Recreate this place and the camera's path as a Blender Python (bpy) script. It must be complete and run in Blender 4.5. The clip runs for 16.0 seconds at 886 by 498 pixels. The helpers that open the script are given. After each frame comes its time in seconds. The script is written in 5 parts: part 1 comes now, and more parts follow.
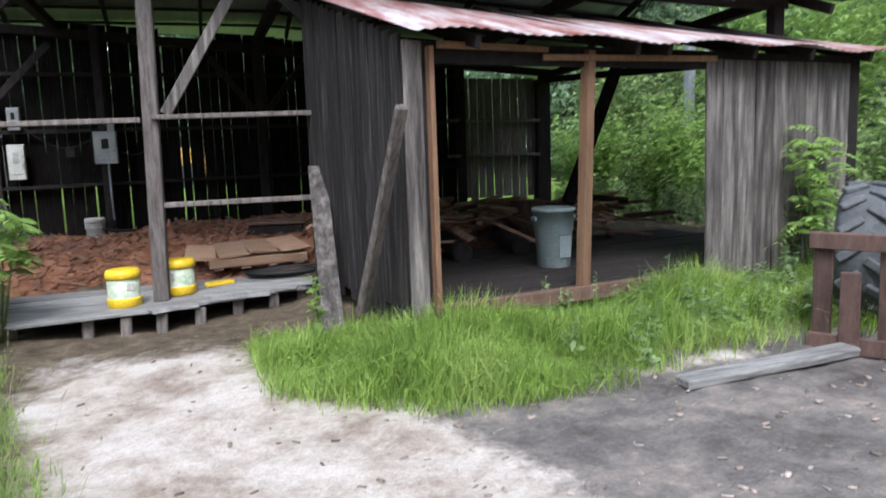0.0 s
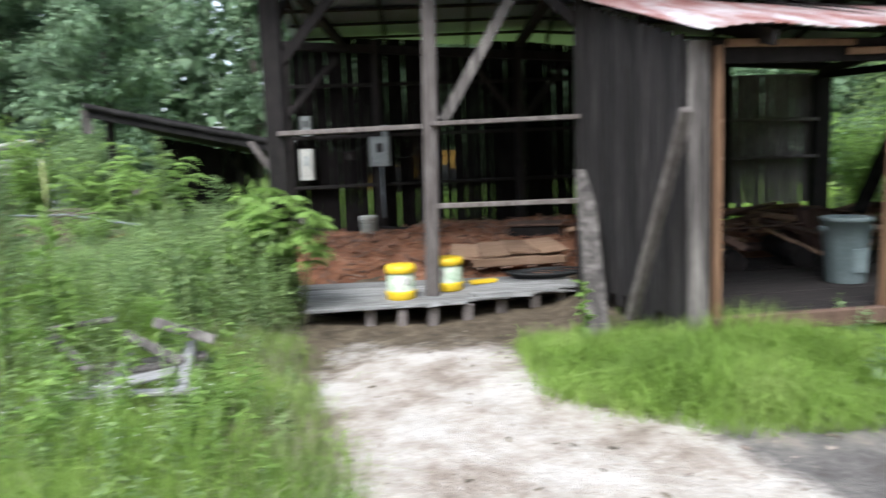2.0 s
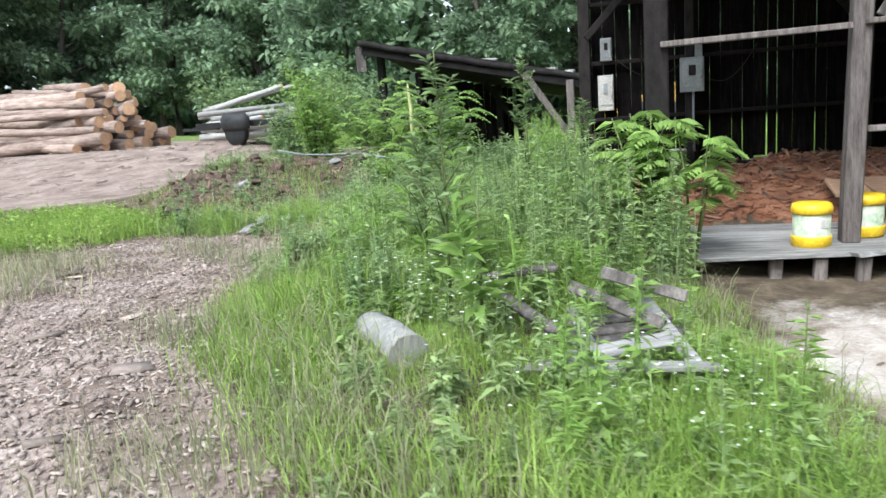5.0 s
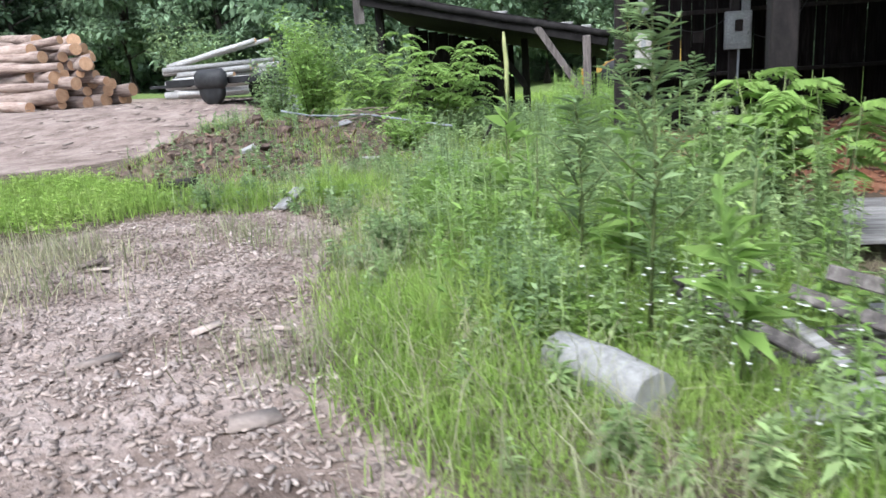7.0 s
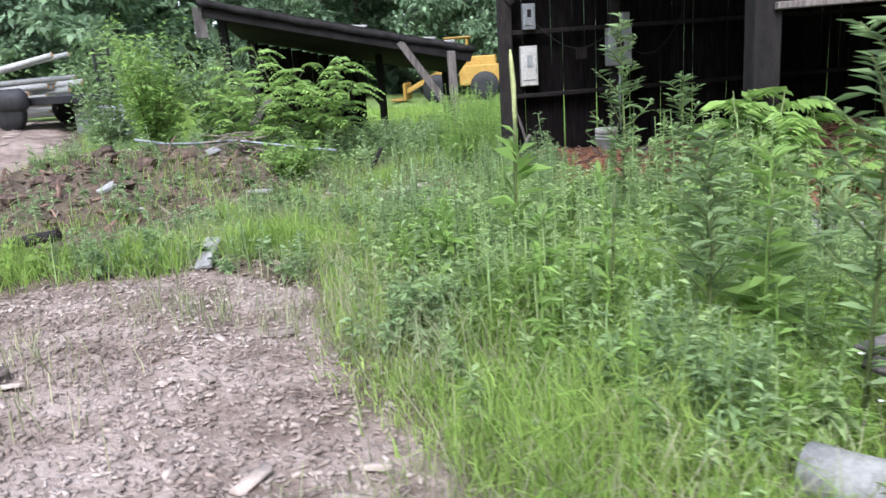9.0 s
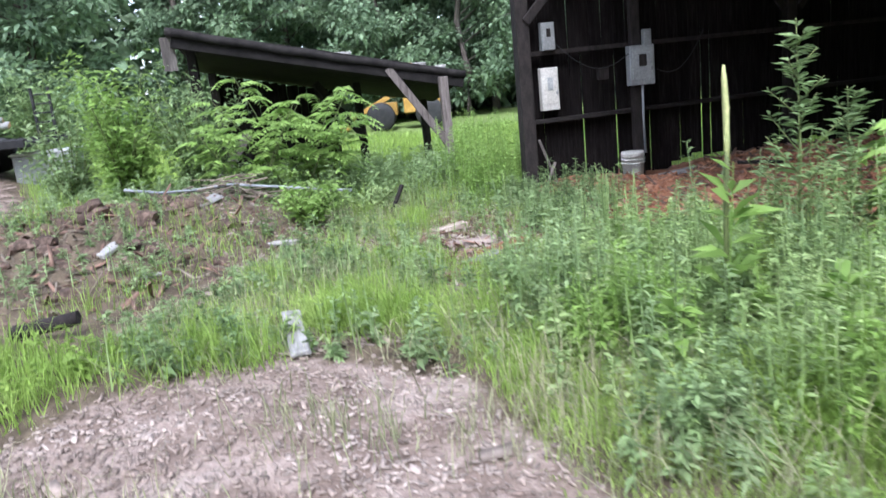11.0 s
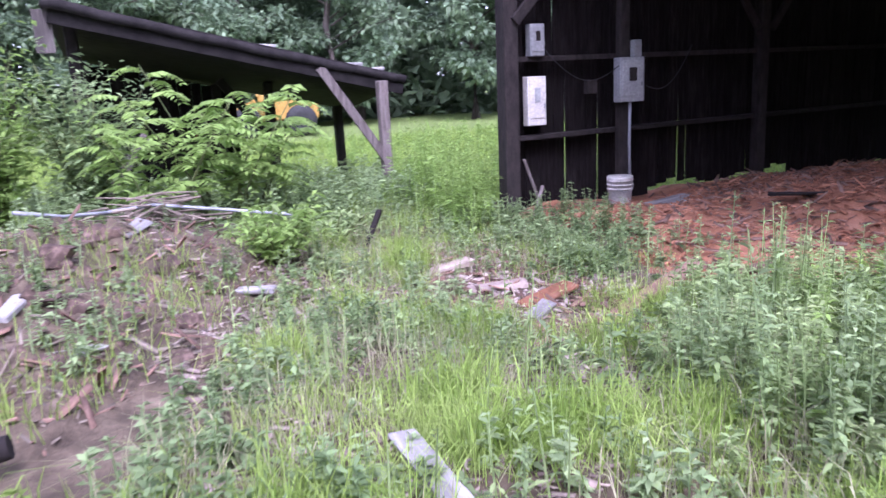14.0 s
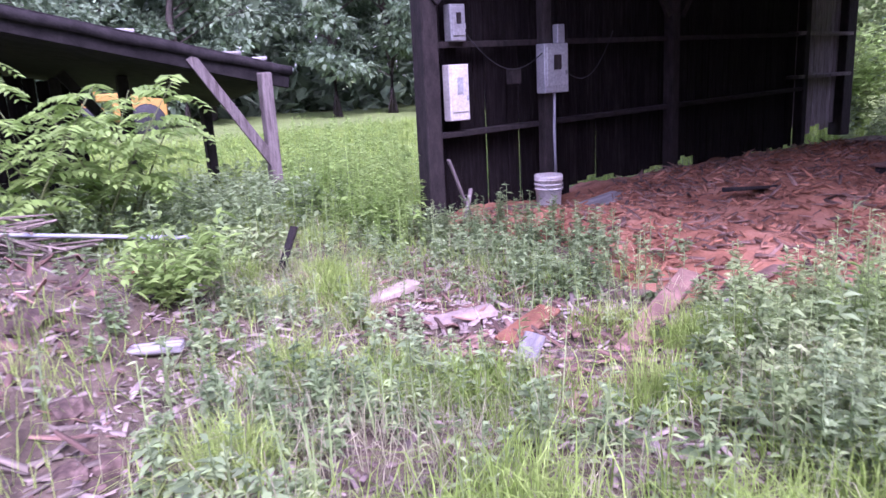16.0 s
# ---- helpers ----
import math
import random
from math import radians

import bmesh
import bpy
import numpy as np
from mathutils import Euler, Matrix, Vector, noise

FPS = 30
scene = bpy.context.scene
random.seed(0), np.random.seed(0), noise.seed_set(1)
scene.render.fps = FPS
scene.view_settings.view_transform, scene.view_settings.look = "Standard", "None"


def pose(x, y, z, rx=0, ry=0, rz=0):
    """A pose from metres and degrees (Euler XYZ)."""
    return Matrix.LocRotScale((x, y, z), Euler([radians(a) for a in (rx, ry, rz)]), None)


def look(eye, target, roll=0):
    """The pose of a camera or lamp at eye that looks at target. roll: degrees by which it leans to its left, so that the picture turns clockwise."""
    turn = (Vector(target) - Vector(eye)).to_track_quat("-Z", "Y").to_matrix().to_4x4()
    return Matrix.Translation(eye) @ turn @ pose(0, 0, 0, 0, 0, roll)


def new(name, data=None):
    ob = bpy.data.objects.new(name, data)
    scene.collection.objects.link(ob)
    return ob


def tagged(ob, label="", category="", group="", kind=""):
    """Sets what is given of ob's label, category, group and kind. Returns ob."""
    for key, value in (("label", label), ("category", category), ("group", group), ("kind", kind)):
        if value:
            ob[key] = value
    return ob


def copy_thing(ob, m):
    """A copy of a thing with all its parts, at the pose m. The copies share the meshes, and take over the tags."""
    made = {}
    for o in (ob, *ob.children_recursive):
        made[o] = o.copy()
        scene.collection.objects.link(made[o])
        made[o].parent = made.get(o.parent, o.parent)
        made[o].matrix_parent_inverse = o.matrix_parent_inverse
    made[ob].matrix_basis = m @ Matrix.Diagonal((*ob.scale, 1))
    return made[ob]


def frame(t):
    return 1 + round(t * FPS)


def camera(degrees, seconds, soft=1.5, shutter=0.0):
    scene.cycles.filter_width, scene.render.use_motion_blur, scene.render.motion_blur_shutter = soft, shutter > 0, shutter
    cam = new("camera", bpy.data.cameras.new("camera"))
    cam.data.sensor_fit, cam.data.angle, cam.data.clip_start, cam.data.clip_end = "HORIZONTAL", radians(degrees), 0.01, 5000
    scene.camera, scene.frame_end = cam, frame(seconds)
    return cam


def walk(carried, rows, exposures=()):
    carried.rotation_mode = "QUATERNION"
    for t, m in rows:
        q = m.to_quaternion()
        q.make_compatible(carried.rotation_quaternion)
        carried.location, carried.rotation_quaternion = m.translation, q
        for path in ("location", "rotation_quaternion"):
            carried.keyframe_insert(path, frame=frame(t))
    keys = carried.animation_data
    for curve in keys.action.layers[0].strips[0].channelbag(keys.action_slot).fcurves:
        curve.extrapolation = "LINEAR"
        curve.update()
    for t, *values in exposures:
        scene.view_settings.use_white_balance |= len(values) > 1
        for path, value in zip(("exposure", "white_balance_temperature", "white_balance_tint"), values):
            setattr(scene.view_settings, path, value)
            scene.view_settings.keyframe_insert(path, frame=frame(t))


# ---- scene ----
cam = camera(61.8, 16.0, soft=1.5, shutter=0.5)
PATH = [
    (0, (0.096, 0.115, 1.643), (0.719, 1.995, 1.37), -2.0),
    (0.5, (0.106, 0.116, 1.662), (0.782, 1.99, 1.483), -1.6),
    (1, (0.128, 0.106, 1.685), (0.743, 2.003, 1.53), -0.8),
    (1.5, (0.077, 0.126, 1.687), (0.484, 2.072, 1.468), -1.6),
    (2, (-0.177, 0.13, 1.676), (-0.176, 2.114, 1.43), -2.2),
    (2.5, (-0.476, 0.199, 1.659), (-0.833, 2.149, 1.388), -1.8),
    (3, (-0.676, 0.378, 1.62), (-1.24, 2.271, 1.304), -2.3),
    (3.5, (-1.004, 0.522, 1.573), (-1.673, 2.379, 1.252), -5.0),
    (6, (-2.68, 1.415, 1.586), (-3.044, 3.33, 1.136), -3.1),
    (6.5, (-3.008, 1.572, 1.608), (-3.333, 3.483, 1.114), -2.8),
    (7, (-3.285, 1.814, 1.609), (-3.681, 3.714, 1.126), -3.7),
    (7.5, (-3.61, 2.029, 1.645), (-3.975, 3.947, 1.211), -3.7),
    (8, (-3.92, 2.261, 1.673), (-4.1, 4.201, 1.223), -4.2),
    (10.5, (-5.585, 3.466, 1.831), (-5.289, 5.377, 1.319), -4.5),
    (11, (-5.821, 3.842, 1.848), (-5.485, 5.766, 1.414), -6.0),
    (11.5, (-6.05, 4.141, 1.891), (-5.576, 6.043, 1.491), -3.4),
    (12, (-6.254, 4.536, 1.863), (-5.773, 6.441, 1.486), -3.1),
    (12.5, (-6.517, 4.894, 1.851), (-6.003, 6.78, 1.428), -2.8),
    (13, (-6.683, 5.181, 1.884), (-6.029, 7.003, 1.379), -3.3),
    (13.5, (-6.786, 5.527, 1.905), (-6.143, 7.361, 1.433), -4.9),
    (14, (-6.883, 5.88, 1.881), (-6.129, 7.68, 1.445), -2.8),
    (14.5, (-6.88, 6.312, 1.857), (-6.011, 8.051, 1.387), -4.0),
    (15, (-6.993, 6.646, 1.881), (-6.058, 8.346, 1.394), -1.6),
    (15.5, (-7.011, 6.9, 1.876), (-5.994, 8.56, 1.415), -4.4),
    (16, (-6.952, 7.225, 1.834), (-5.861, 8.837, 1.372), -3.2),
]
walk(cam, [(t, look(e, c, r)) for t, e, c, r in PATH], exposures=((0.0, 1.34, 5750, 10), (3.5, 1.6, 5900, 4), (8.0, 1.56, 5700, 12), (11.0, 1.73, 5600, 15), (12.5, 1.85, 5400, 37), (13.5, 1.9, 5350, 40), (16.0, 2.05, 5300, 66)))

# ---- light ----
world = bpy.data.worlds.new("sky")
scene.world = world
world.use_nodes = True
wn = world.node_tree
sky = wn.nodes.new("ShaderNodeTexSky")
sky.sky_type = "NISHITA"
sky.sun_disc = False
sky.sun_elevation, sky.sun_rotation = radians(48), radians(200)
sky.air_density, sky.dust_density, sky.ozone_density = 1.0, 2.0, 1.0
desat = wn.nodes.new("ShaderNodeHueSaturation")
desat.inputs["Saturation"].default_value = 0.35
wn.links.new(sky.outputs[0], desat.inputs["Color"])
wn.links.new(desat.outputs[0], wn.nodes["Background"].inputs[0])
wn.nodes["Background"].inputs[1].default_value = 0.15
sun = new("sun", bpy.data.lights.new("sun", "SUN"))
sun.data.energy, sun.data.angle, sun.data.color = 1.4, radians(25), (1.0, 0.96, 0.9)
sun.matrix_world = look((0, 0, 30), (4.0, 22.0, 0))


# ---- materials ----
def mat(name, colors, rough=0.85, scale=6.0, stretch=(1, 1, 1), bump=0.3, metal=0.0, fine=40.0, vary=0.25, spec=0.3, trans=0.0, coord="Object", ramp=(0.3, 0.7)):
    """Two-scale noise between colours, with a random tone for each object or island and a fine bump."""
    m = bpy.data.materials.new(name)
    m.use_nodes = True
    nt = m.node_tree
    nd, ln = nt.nodes, nt.links
    b = nd["Principled BSDF"]
    tc = nd.new("ShaderNodeTexCoord")
    mp = nd.new("ShaderNodeMapping")
    mp.inputs["Scale"].default_value = stretch
    ln.new(tc.outputs[coord], mp.inputs["Vector"])
    n1 = nd.new("ShaderNodeTexNoise")
    n1.inputs["Scale"].default_value, n1.inputs["Detail"].default_value, n1.inputs["Roughness"].default_value = scale, 5, 0.65
    n2 = nd.new("ShaderNodeTexNoise")
    n2.inputs["Scale"].default_value, n2.inputs["Detail"].default_value = fine, 3
    ln.new(mp.outputs[0], n1.inputs["Vector"])
    ln.new(mp.outputs[0], n2.inputs["Vector"])
    r = nd.new("ShaderNodeValToRGB")
    r.color_ramp.elements[0].position, r.color_ramp.elements[1].position = ramp
    r.color_ramp.elements[0].color = (*colors[0], 1)
    r.color_ramp.elements[1].color = (*colors[-1], 1)
    for i, c in enumerate(colors[1:-1]):
        e = r.color_ramp.elements.new(ramp[0] + (ramp[1] - ramp[0]) * (i + 1) / (len(colors) - 1))
        e.color = (*c, 1)
    ln.new(n1.outputs[0], r.inputs[0])
    geo, oi = nd.new("ShaderNodeNewGeometry"), nd.new("ShaderNodeObjectInfo")
    add = nd.new("ShaderNodeMath")
    add.operation = "ADD"
    ln.new(geo.outputs["Random Per Island"], add.inputs[0])
    ln.new(oi.outputs["Random"], add.inputs[1])
    fr = nd.new("ShaderNodeMath")
    fr.operation = "FRACT"
    ln.new(add.outputs[0], fr.inputs[0])
    mx = nd.new("ShaderNodeMath")
    mx.operation = "MULTIPLY_ADD"
    mx.inputs[1].default_value, mx.inputs[2].default_value = 2 * vary, 1 - vary
    ln.new(fr.outputs[0], mx.inputs[0])
    fm = nd.new("ShaderNodeMath")
    fm.operation = "MULTIPLY_ADD"
    fm.inputs[1].default_value, fm.inputs[2].default_value = 0.7, 0.65
    ln.new(n2.outputs[0], fm.inputs[0])
    tot = nd.new("ShaderNodeMath")
    tot.operation = "MULTIPLY"
    ln.new(mx.outputs[0], tot.inputs[0])
    ln.new(fm.outputs[0], tot.inputs[1])
    mul = nd.new("ShaderNodeVectorMath")
    mul.operation = "SCALE"
    ln.new(r.outputs[0], mul.inputs[0])
    ln.new(tot.outputs[0], mul.inputs["Scale"])
    ln.new(mul.outputs[0], b.inputs["Base Color"])
    b.inputs["Roughness"].default_value, b.inputs["Metallic"].default_value = rough, metal
    b.inputs["Specular IOR Level"].default_value = spec
    if bump:
        bp = nd.new("ShaderNodeBump")
        bp.inputs["Strength"].default_value, bp.inputs["Distance"].default_value = bump, 0.01
        ln.new(n2.outputs[0], bp.inputs["Height"])
        ln.new(bp.outputs[0], b.inputs["Normal"])
    if trans:
        tr, ms = nd.new("ShaderNodeBsdfTranslucent"), nd.new("ShaderNodeMixShader")
        ln.new(mul.outputs[0], tr.inputs["Color"])
        ms.inputs[0].default_value = trans
        ln.new(b.outputs[0], ms.inputs[1])
        ln.new(tr.outputs[0], ms.inputs[2])
        ln.new(ms.outputs[0], nd["Material Output"].inputs["Surface"])
    return m


# near-black base colour also holds the interior shade of barn and shed
DARK = mat("shade-darkened old boards", [(0.004, 0.003, 0.003), (0.009, 0.007, 0.007), (0.02, 0.017, 0.016)], 0.95, 5, (6, 6, 0.5), 0.5, spec=0.12)
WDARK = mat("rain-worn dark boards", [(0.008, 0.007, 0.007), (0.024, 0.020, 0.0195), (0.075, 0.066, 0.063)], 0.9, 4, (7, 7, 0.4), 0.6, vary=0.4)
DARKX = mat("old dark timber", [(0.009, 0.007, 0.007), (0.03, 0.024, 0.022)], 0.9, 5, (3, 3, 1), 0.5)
GREY = mat("weathered grey boards", [(0.03, 0.026, 0.024), (0.105, 0.092, 0.084), (0.24, 0.215, 0.195)], 0.9, 3, (5, 5, 0.45), 0.5, vary=0.35)
GREYX = mat("weathered grey planks lying", [(0.11, 0.105, 0.10), (0.24, 0.23, 0.22), (0.36, 0.35, 0.34)], 0.85, 4, (0.6, 7, 7), 0.5)
GREYY = mat("weathered grey plank", [(0.13, 0.125, 0.12), (0.26, 0.25, 0.24), (0.38, 0.37, 0.36)], 0.85, 4, (7, 0.6, 7), 0.5)
POSTW = mat("grey brown post wood", [(0.07, 0.056, 0.05), (0.16, 0.135, 0.125), (0.23, 0.20, 0.185)], 0.9, 5, (6, 6, 0.6), 0.5)
FRESH = mat("new sawn orange wood", [(0.15, 0.085, 0.05), (0.27, 0.155, 0.09)], 0.8, 4, (6, 6, 0.6), 0.3)
TAN = mat("tan pallet boards", [(0.26, 0.155, 0.095), (0.40, 0.26, 0.175)], 0.8, 4, (0.8, 6, 6), 0.3)
BROWN = mat("brown painted boards", [(0.06, 0.035, 0.028), (0.13, 0.08, 0.065)], 0.8, 4, (4, 4, 1), 0.4)
RUBBLE = mat("broken brown boards", [(0.10, 0.06, 0.045), (0.24, 0.15, 0.11)], 0.9, 4, (2, 2, 2), 0.4, vary=0.5)
BARK = mat("bark and clay", [(0.13, 0.055, 0.03), (0.27, 0.12, 0.065), (0.36, 0.19, 0.12)], 0.95, 3, (1, 1, 1), 0.8, vary=0.35)
LOGM = mat("debarked log", [(0.15, 0.10, 0.08), (0.30, 0.225, 0.185), (0.42, 0.335, 0.285)], 0.85, 2, (1, 1, 6), 0.5, vary=0.3)
CUT = mat("sawn log end", [(0.42, 0.24, 0.13), (0.56, 0.36, 0.22)], 0.85, 6, (1, 1, 1), 0.2)
STUB = mat("pale weathered log", [(0.24, 0.235, 0.22), (0.42, 0.41, 0.39)], 0.85, 5, (8, 8, 0.6), 0.6)
TIN = mat("rusted tin", [(0.25, 0.09, 0.07), (0.38, 0.20, 0.18), (0.48, 0.37, 0.36), (0.60, 0.56, 0.56)], 0.4, 2.0, (2.6, 0.3, 1), 0.15, metal=0.2, fine=25, ramp=(0.36, 0.64))
BLUETIN = mat("galvanised tin", [(0.42, 0.46, 0.52), (0.55, 0.60, 0.66)], 0.4, 2, (2, 0.4, 1), 0.1, metal=0.5)
STEEL = mat("dull grey steel", [(0.28, 0.29, 0.29), (0.42, 0.43, 0.43)], 0.5, 5, bump=0.1, metal=0.3)
WHITE = mat("white enamel", [(0.44, 0.42, 0.38), (0.62, 0.60, 0.56)], 0.5, 5, bump=0.05, vary=0.04)
YELLOW = mat("yellow plastic", [(0.72, 0.46, 0.02), (0.80, 0.54, 0.03)], 0.4, 5, bump=0.05, vary=0.05)
LABEL = mat("printed paper label", [(0.22, 0.32, 0.22), (0.44, 0.48, 0.36), (0.60, 0.61, 0.54)], 0.5, 9, bump=0.02, vary=0.05)
CANM = mat("grey green plastic", [(0.17, 0.21, 0.21), (0.25, 0.29, 0.29)], 0.55, 4, bump=0.1, vary=0.05)
RUBBER = mat("black rubber", [(0.012, 0.012, 0.013), (0.03, 0.03, 0.03)], 0.6, 8, bump=0.1)
TYRE = mat("worn grey rubber", [(0.06, 0.062, 0.066), (0.13, 0.135, 0.14)], 0.7, 6, bump=0.2, vary=0.08)
LOADER = mat("faded machine yellow", [(0.26, 0.15, 0.03), (0.40, 0.25, 0.06)], 0.5, 4, bump=0.1)
FELT = mat("tarred roofing", [(0.012, 0.011, 0.011), (0.032, 0.029, 0.028)], 0.95, 6, (1, 3, 1), 0.5, spec=0.08)
PIPE = mat("grey plastic pipe", [(0.24, 0.26, 0.28), (0.36, 0.38, 0.40)], 0.5, 8, bump=0.05)
GRASS = mat("fresh grass", [(0.17, 0.26, 0.055), (0.29, 0.42, 0.09), (0.41, 0.51, 0.16)], 0.6, 1.2, fine=5, bump=0, vary=0.3, trans=0.45)
DRYG = mat("seeding grass", [(0.20, 0.24, 0.11), (0.34, 0.34, 0.20), (0.44, 0.39, 0.26)], 0.7, 1.5, fine=5, bump=0, vary=0.3, trans=0.4)
WEED = mat("weed leaves", [(0.13, 0.20, 0.08), (0.23, 0.32, 0.14), (0.34, 0.44, 0.22)], 0.55, 1.3, fine=5, bump=0, vary=0.35, trans=0.42)
LIME = mat("young lime leaves", [(0.19, 0.31, 0.07), (0.32, 0.46, 0.13)], 0.5, 2, fine=5, bump=0, vary=0.25, trans=0.45)
# leaf greens lightened towards grey, so distance haze sits in the colour
LEAF = mat("hazed forest leaves", [(0.13, 0.19, 0.12), (0.22, 0.31, 0.19), (0.33, 0.43, 0.26)], 0.8, 0.5, fine=3, bump=0, vary=0.45, trans=0.42, spec=0.1)
STEM = mat("green stem", [(0.09, 0.12, 0.04), (0.16, 0.19, 0.07)], 0.7, 6, bump=0.1)
TRUNK = mat("tree bark", [(0.05, 0.042, 0.036), (0.13, 0.11, 0.095)], 0.95, 4, (3, 3, 0.6), 0.6)
DOCK = mat("pale weed leaves", [(0.17, 0.25, 0.09), (0.28, 0.38, 0.15), (0.40, 0.48, 0.23)], 0.6, 1.6, fine=5, bump=0, vary=0.35, trans=0.4)
SPIKE = mat("mullein buds", [(0.36, 0.40, 0.16), (0.55, 0.56, 0.26)], 0.7, 40, bump=0.5, fine=120)
FLOWER = mat("white petals", [(0.7, 0.7, 0.62), (0.8, 0.8, 0.75)], 0.6, 5, bump=0, trans=0.2)
CHIP = mat("pale wood chips", [(0.15, 0.11, 0.09), (0.28, 0.225, 0.19), (0.42, 0.355, 0.315)], 0.9, 2, bump=0.1, vary=0.4)
CLOD = mat("brown clods", [(0.03, 0.02, 0.016), (0.085, 0.058, 0.044), (0.20, 0.14, 0.11)], 0.95, 14, bump=0.8, vary=0.3)
STICK = mat("grey brushwood", [(0.10, 0.08, 0.06), (0.23, 0.195, 0.15)], 0.9, 3, bump=0.2, vary=0.4)


def ground_material():
    """Sand, wet silt, chip litter and soil, mixed by the zone attributes with ragged borders."""
    m = bpy.data.materials.new("bare ground")
    m.use_nodes = True
    nt = m.node_tree
    nd, ln = nt.nodes, nt.links
    b = nd["Principled BSDF"]
    tc = nd.new("ShaderNodeTexCoord")

    def noise_tex(scale, detail=6):
        n = nd.new("ShaderNodeTexNoise")
        n.inputs["Scale"].default_value, n.inputs["Detail"].default_value, n.inputs["Roughness"].default_value = scale, detail, 0.65
        ln.new(tc.outputs["Object"], n.inputs["Vector"])
        return n

    def ramp(src, *stops):
        r = nd.new("ShaderNodeValToRGB")
        el = r.color_ramp.elements
        el[0].position, el[0].color = stops[0][0], (*stops[0][1], 1)
        el[1].position, el[1].color = stops[-1][0], (*stops[-1][1], 1)
        for p, c in stops[1:-1]:
            el.new(p).color = (*c, 1)
        ln.new(src, r.inputs[0])
        return r.outputs[0]

    big, mid, fine, patch = noise_tex(0.9), noise_tex(5), noise_tex(38, 4), noise_tex(1.5, 9)
    patch.inputs["Distortion"].default_value = 0.15
    patch.inputs["Roughness"].default_value = 0.78
    soil = ramp(mid.outputs[0], (0.3, (0.045, 0.034, 0.023)), (0.55, (0.12, 0.092, 0.062)), (0.75, (0.21, 0.165, 0.115)))
    sand = ramp(patch.outputs[0], (0.32, (0.19, 0.15, 0.12)), (0.42, (0.31, 0.255, 0.21)), (0.50, (0.42, 0.365, 0.315)), (0.60, (0.52, 0.475, 0.43)))
    wet = ramp(patch.outputs[0], (0.36, (0.07, 0.058, 0.05)), (0.47, (0.125, 0.112, 0.104)), (0.55, (0.18, 0.16, 0.145)), (0.66, (0.30, 0.25, 0.21)))
    chip = ramp(patch.outputs[0], (0.34, (0.095, 0.068, 0.054)), (0.45, (0.20, 0.15, 0.122)), (0.54, (0.31, 0.245, 0.21)), (0.68, (0.42, 0.35, 0.31)))
    clay = ramp(patch.outputs[0], (0.35, (0.13, 0.095, 0.078)), (0.5, (0.25, 0.19, 0.16)), (0.66, (0.36, 0.295, 0.25)))
    meadow = ramp(mid.outputs[0], (0.3, (0.10, 0.15, 0.04)), (0.7, (0.20, 0.27, 0.08)))
    cur = soil
    for name, col in (("meadow", meadow), ("chip", chip), ("wet", wet), ("sand", sand), ("clay", clay)):
        at = nd.new("ShaderNodeAttribute")
        at.attribute_name = name
        j = nd.new("ShaderNodeMath")
        j.operation = "MULTIPLY_ADD"
        ln.new(big.outputs[0] if name == "meadow" else patch.outputs[0] if name in ("sand", "wet", "chip") else mid.outputs[0], j.inputs[0])
        j.inputs[1].default_value = 0.7
        ln.new(at.outputs["Fac"], j.inputs[2])
        st = nd.new("ShaderNodeMapRange")
        st.inputs["From Min"].default_value, st.inputs["From Max"].default_value = 0.76, 0.96
        ln.new(j.outputs[0], st.inputs["Value"])
        mix = nd.new("ShaderNodeMix")
        mix.data_type = "RGBA"
        ln.new(st.outputs[0], mix.inputs["Factor"])
        ln.new(cur, mix.inputs["A"])
        ln.new(col, mix.inputs["B"])
        cur = mix.outputs["Result"]
    fm = nd.new("ShaderNodeMath")
    fm.operation = "MULTIPLY_ADD"
    fm.inputs[1].default_value, fm.inputs[2].default_value = 0.8, 0.6
    ln.new(fine.outputs[0], fm.inputs[0])
    sc = nd.new("ShaderNodeVectorMath")
    sc.operation = "SCALE"
    ln.new(cur, sc.inputs[0])
    ln.new(fm.outputs[0], sc.inputs["Scale"])
    ln.new(sc.outputs[0], b.inputs["Base Color"])
    b.inputs["Roughness"].default_value = 0.9
    b.inputs["Specular IOR Level"].default_value = 0.25
    bp = nd.new("ShaderNodeBump")
    bp.inputs["Strength"].default_value, bp.inputs["Distance"].default_value = 0.7, 0.03
    ln.new(fine.outputs[0], bp.inputs["Height"])
    ln.new(bp.outputs[0], b.inputs["Normal"])
    return m


GROUND = ground_material()


# ---- builders ----
def finish(name, bm, material, parent=None, label="", smooth=False):
    me = bpy.data.meshes.new(name)
    bm.to_mesh(me)
    bm.free()
    me.materials.append(material)
    if smooth:
        me.polygons.foreach_set("use_smooth", [True] * len(me.polygons))
    ob = new(name, me)
    if parent:
        ob.parent = parent
    if label:
        ob["label"] = label
    return ob


def part(name, bm, material, parent, label="", smooth=False):
    return finish(name, bm, material, parent, label, smooth)


def thing(name, m, label, category, group="", kind=""):
    ob = new(name)
    ob.matrix_world = m
    return tagged(ob, label, category, group, kind)


rng = random.Random(7)


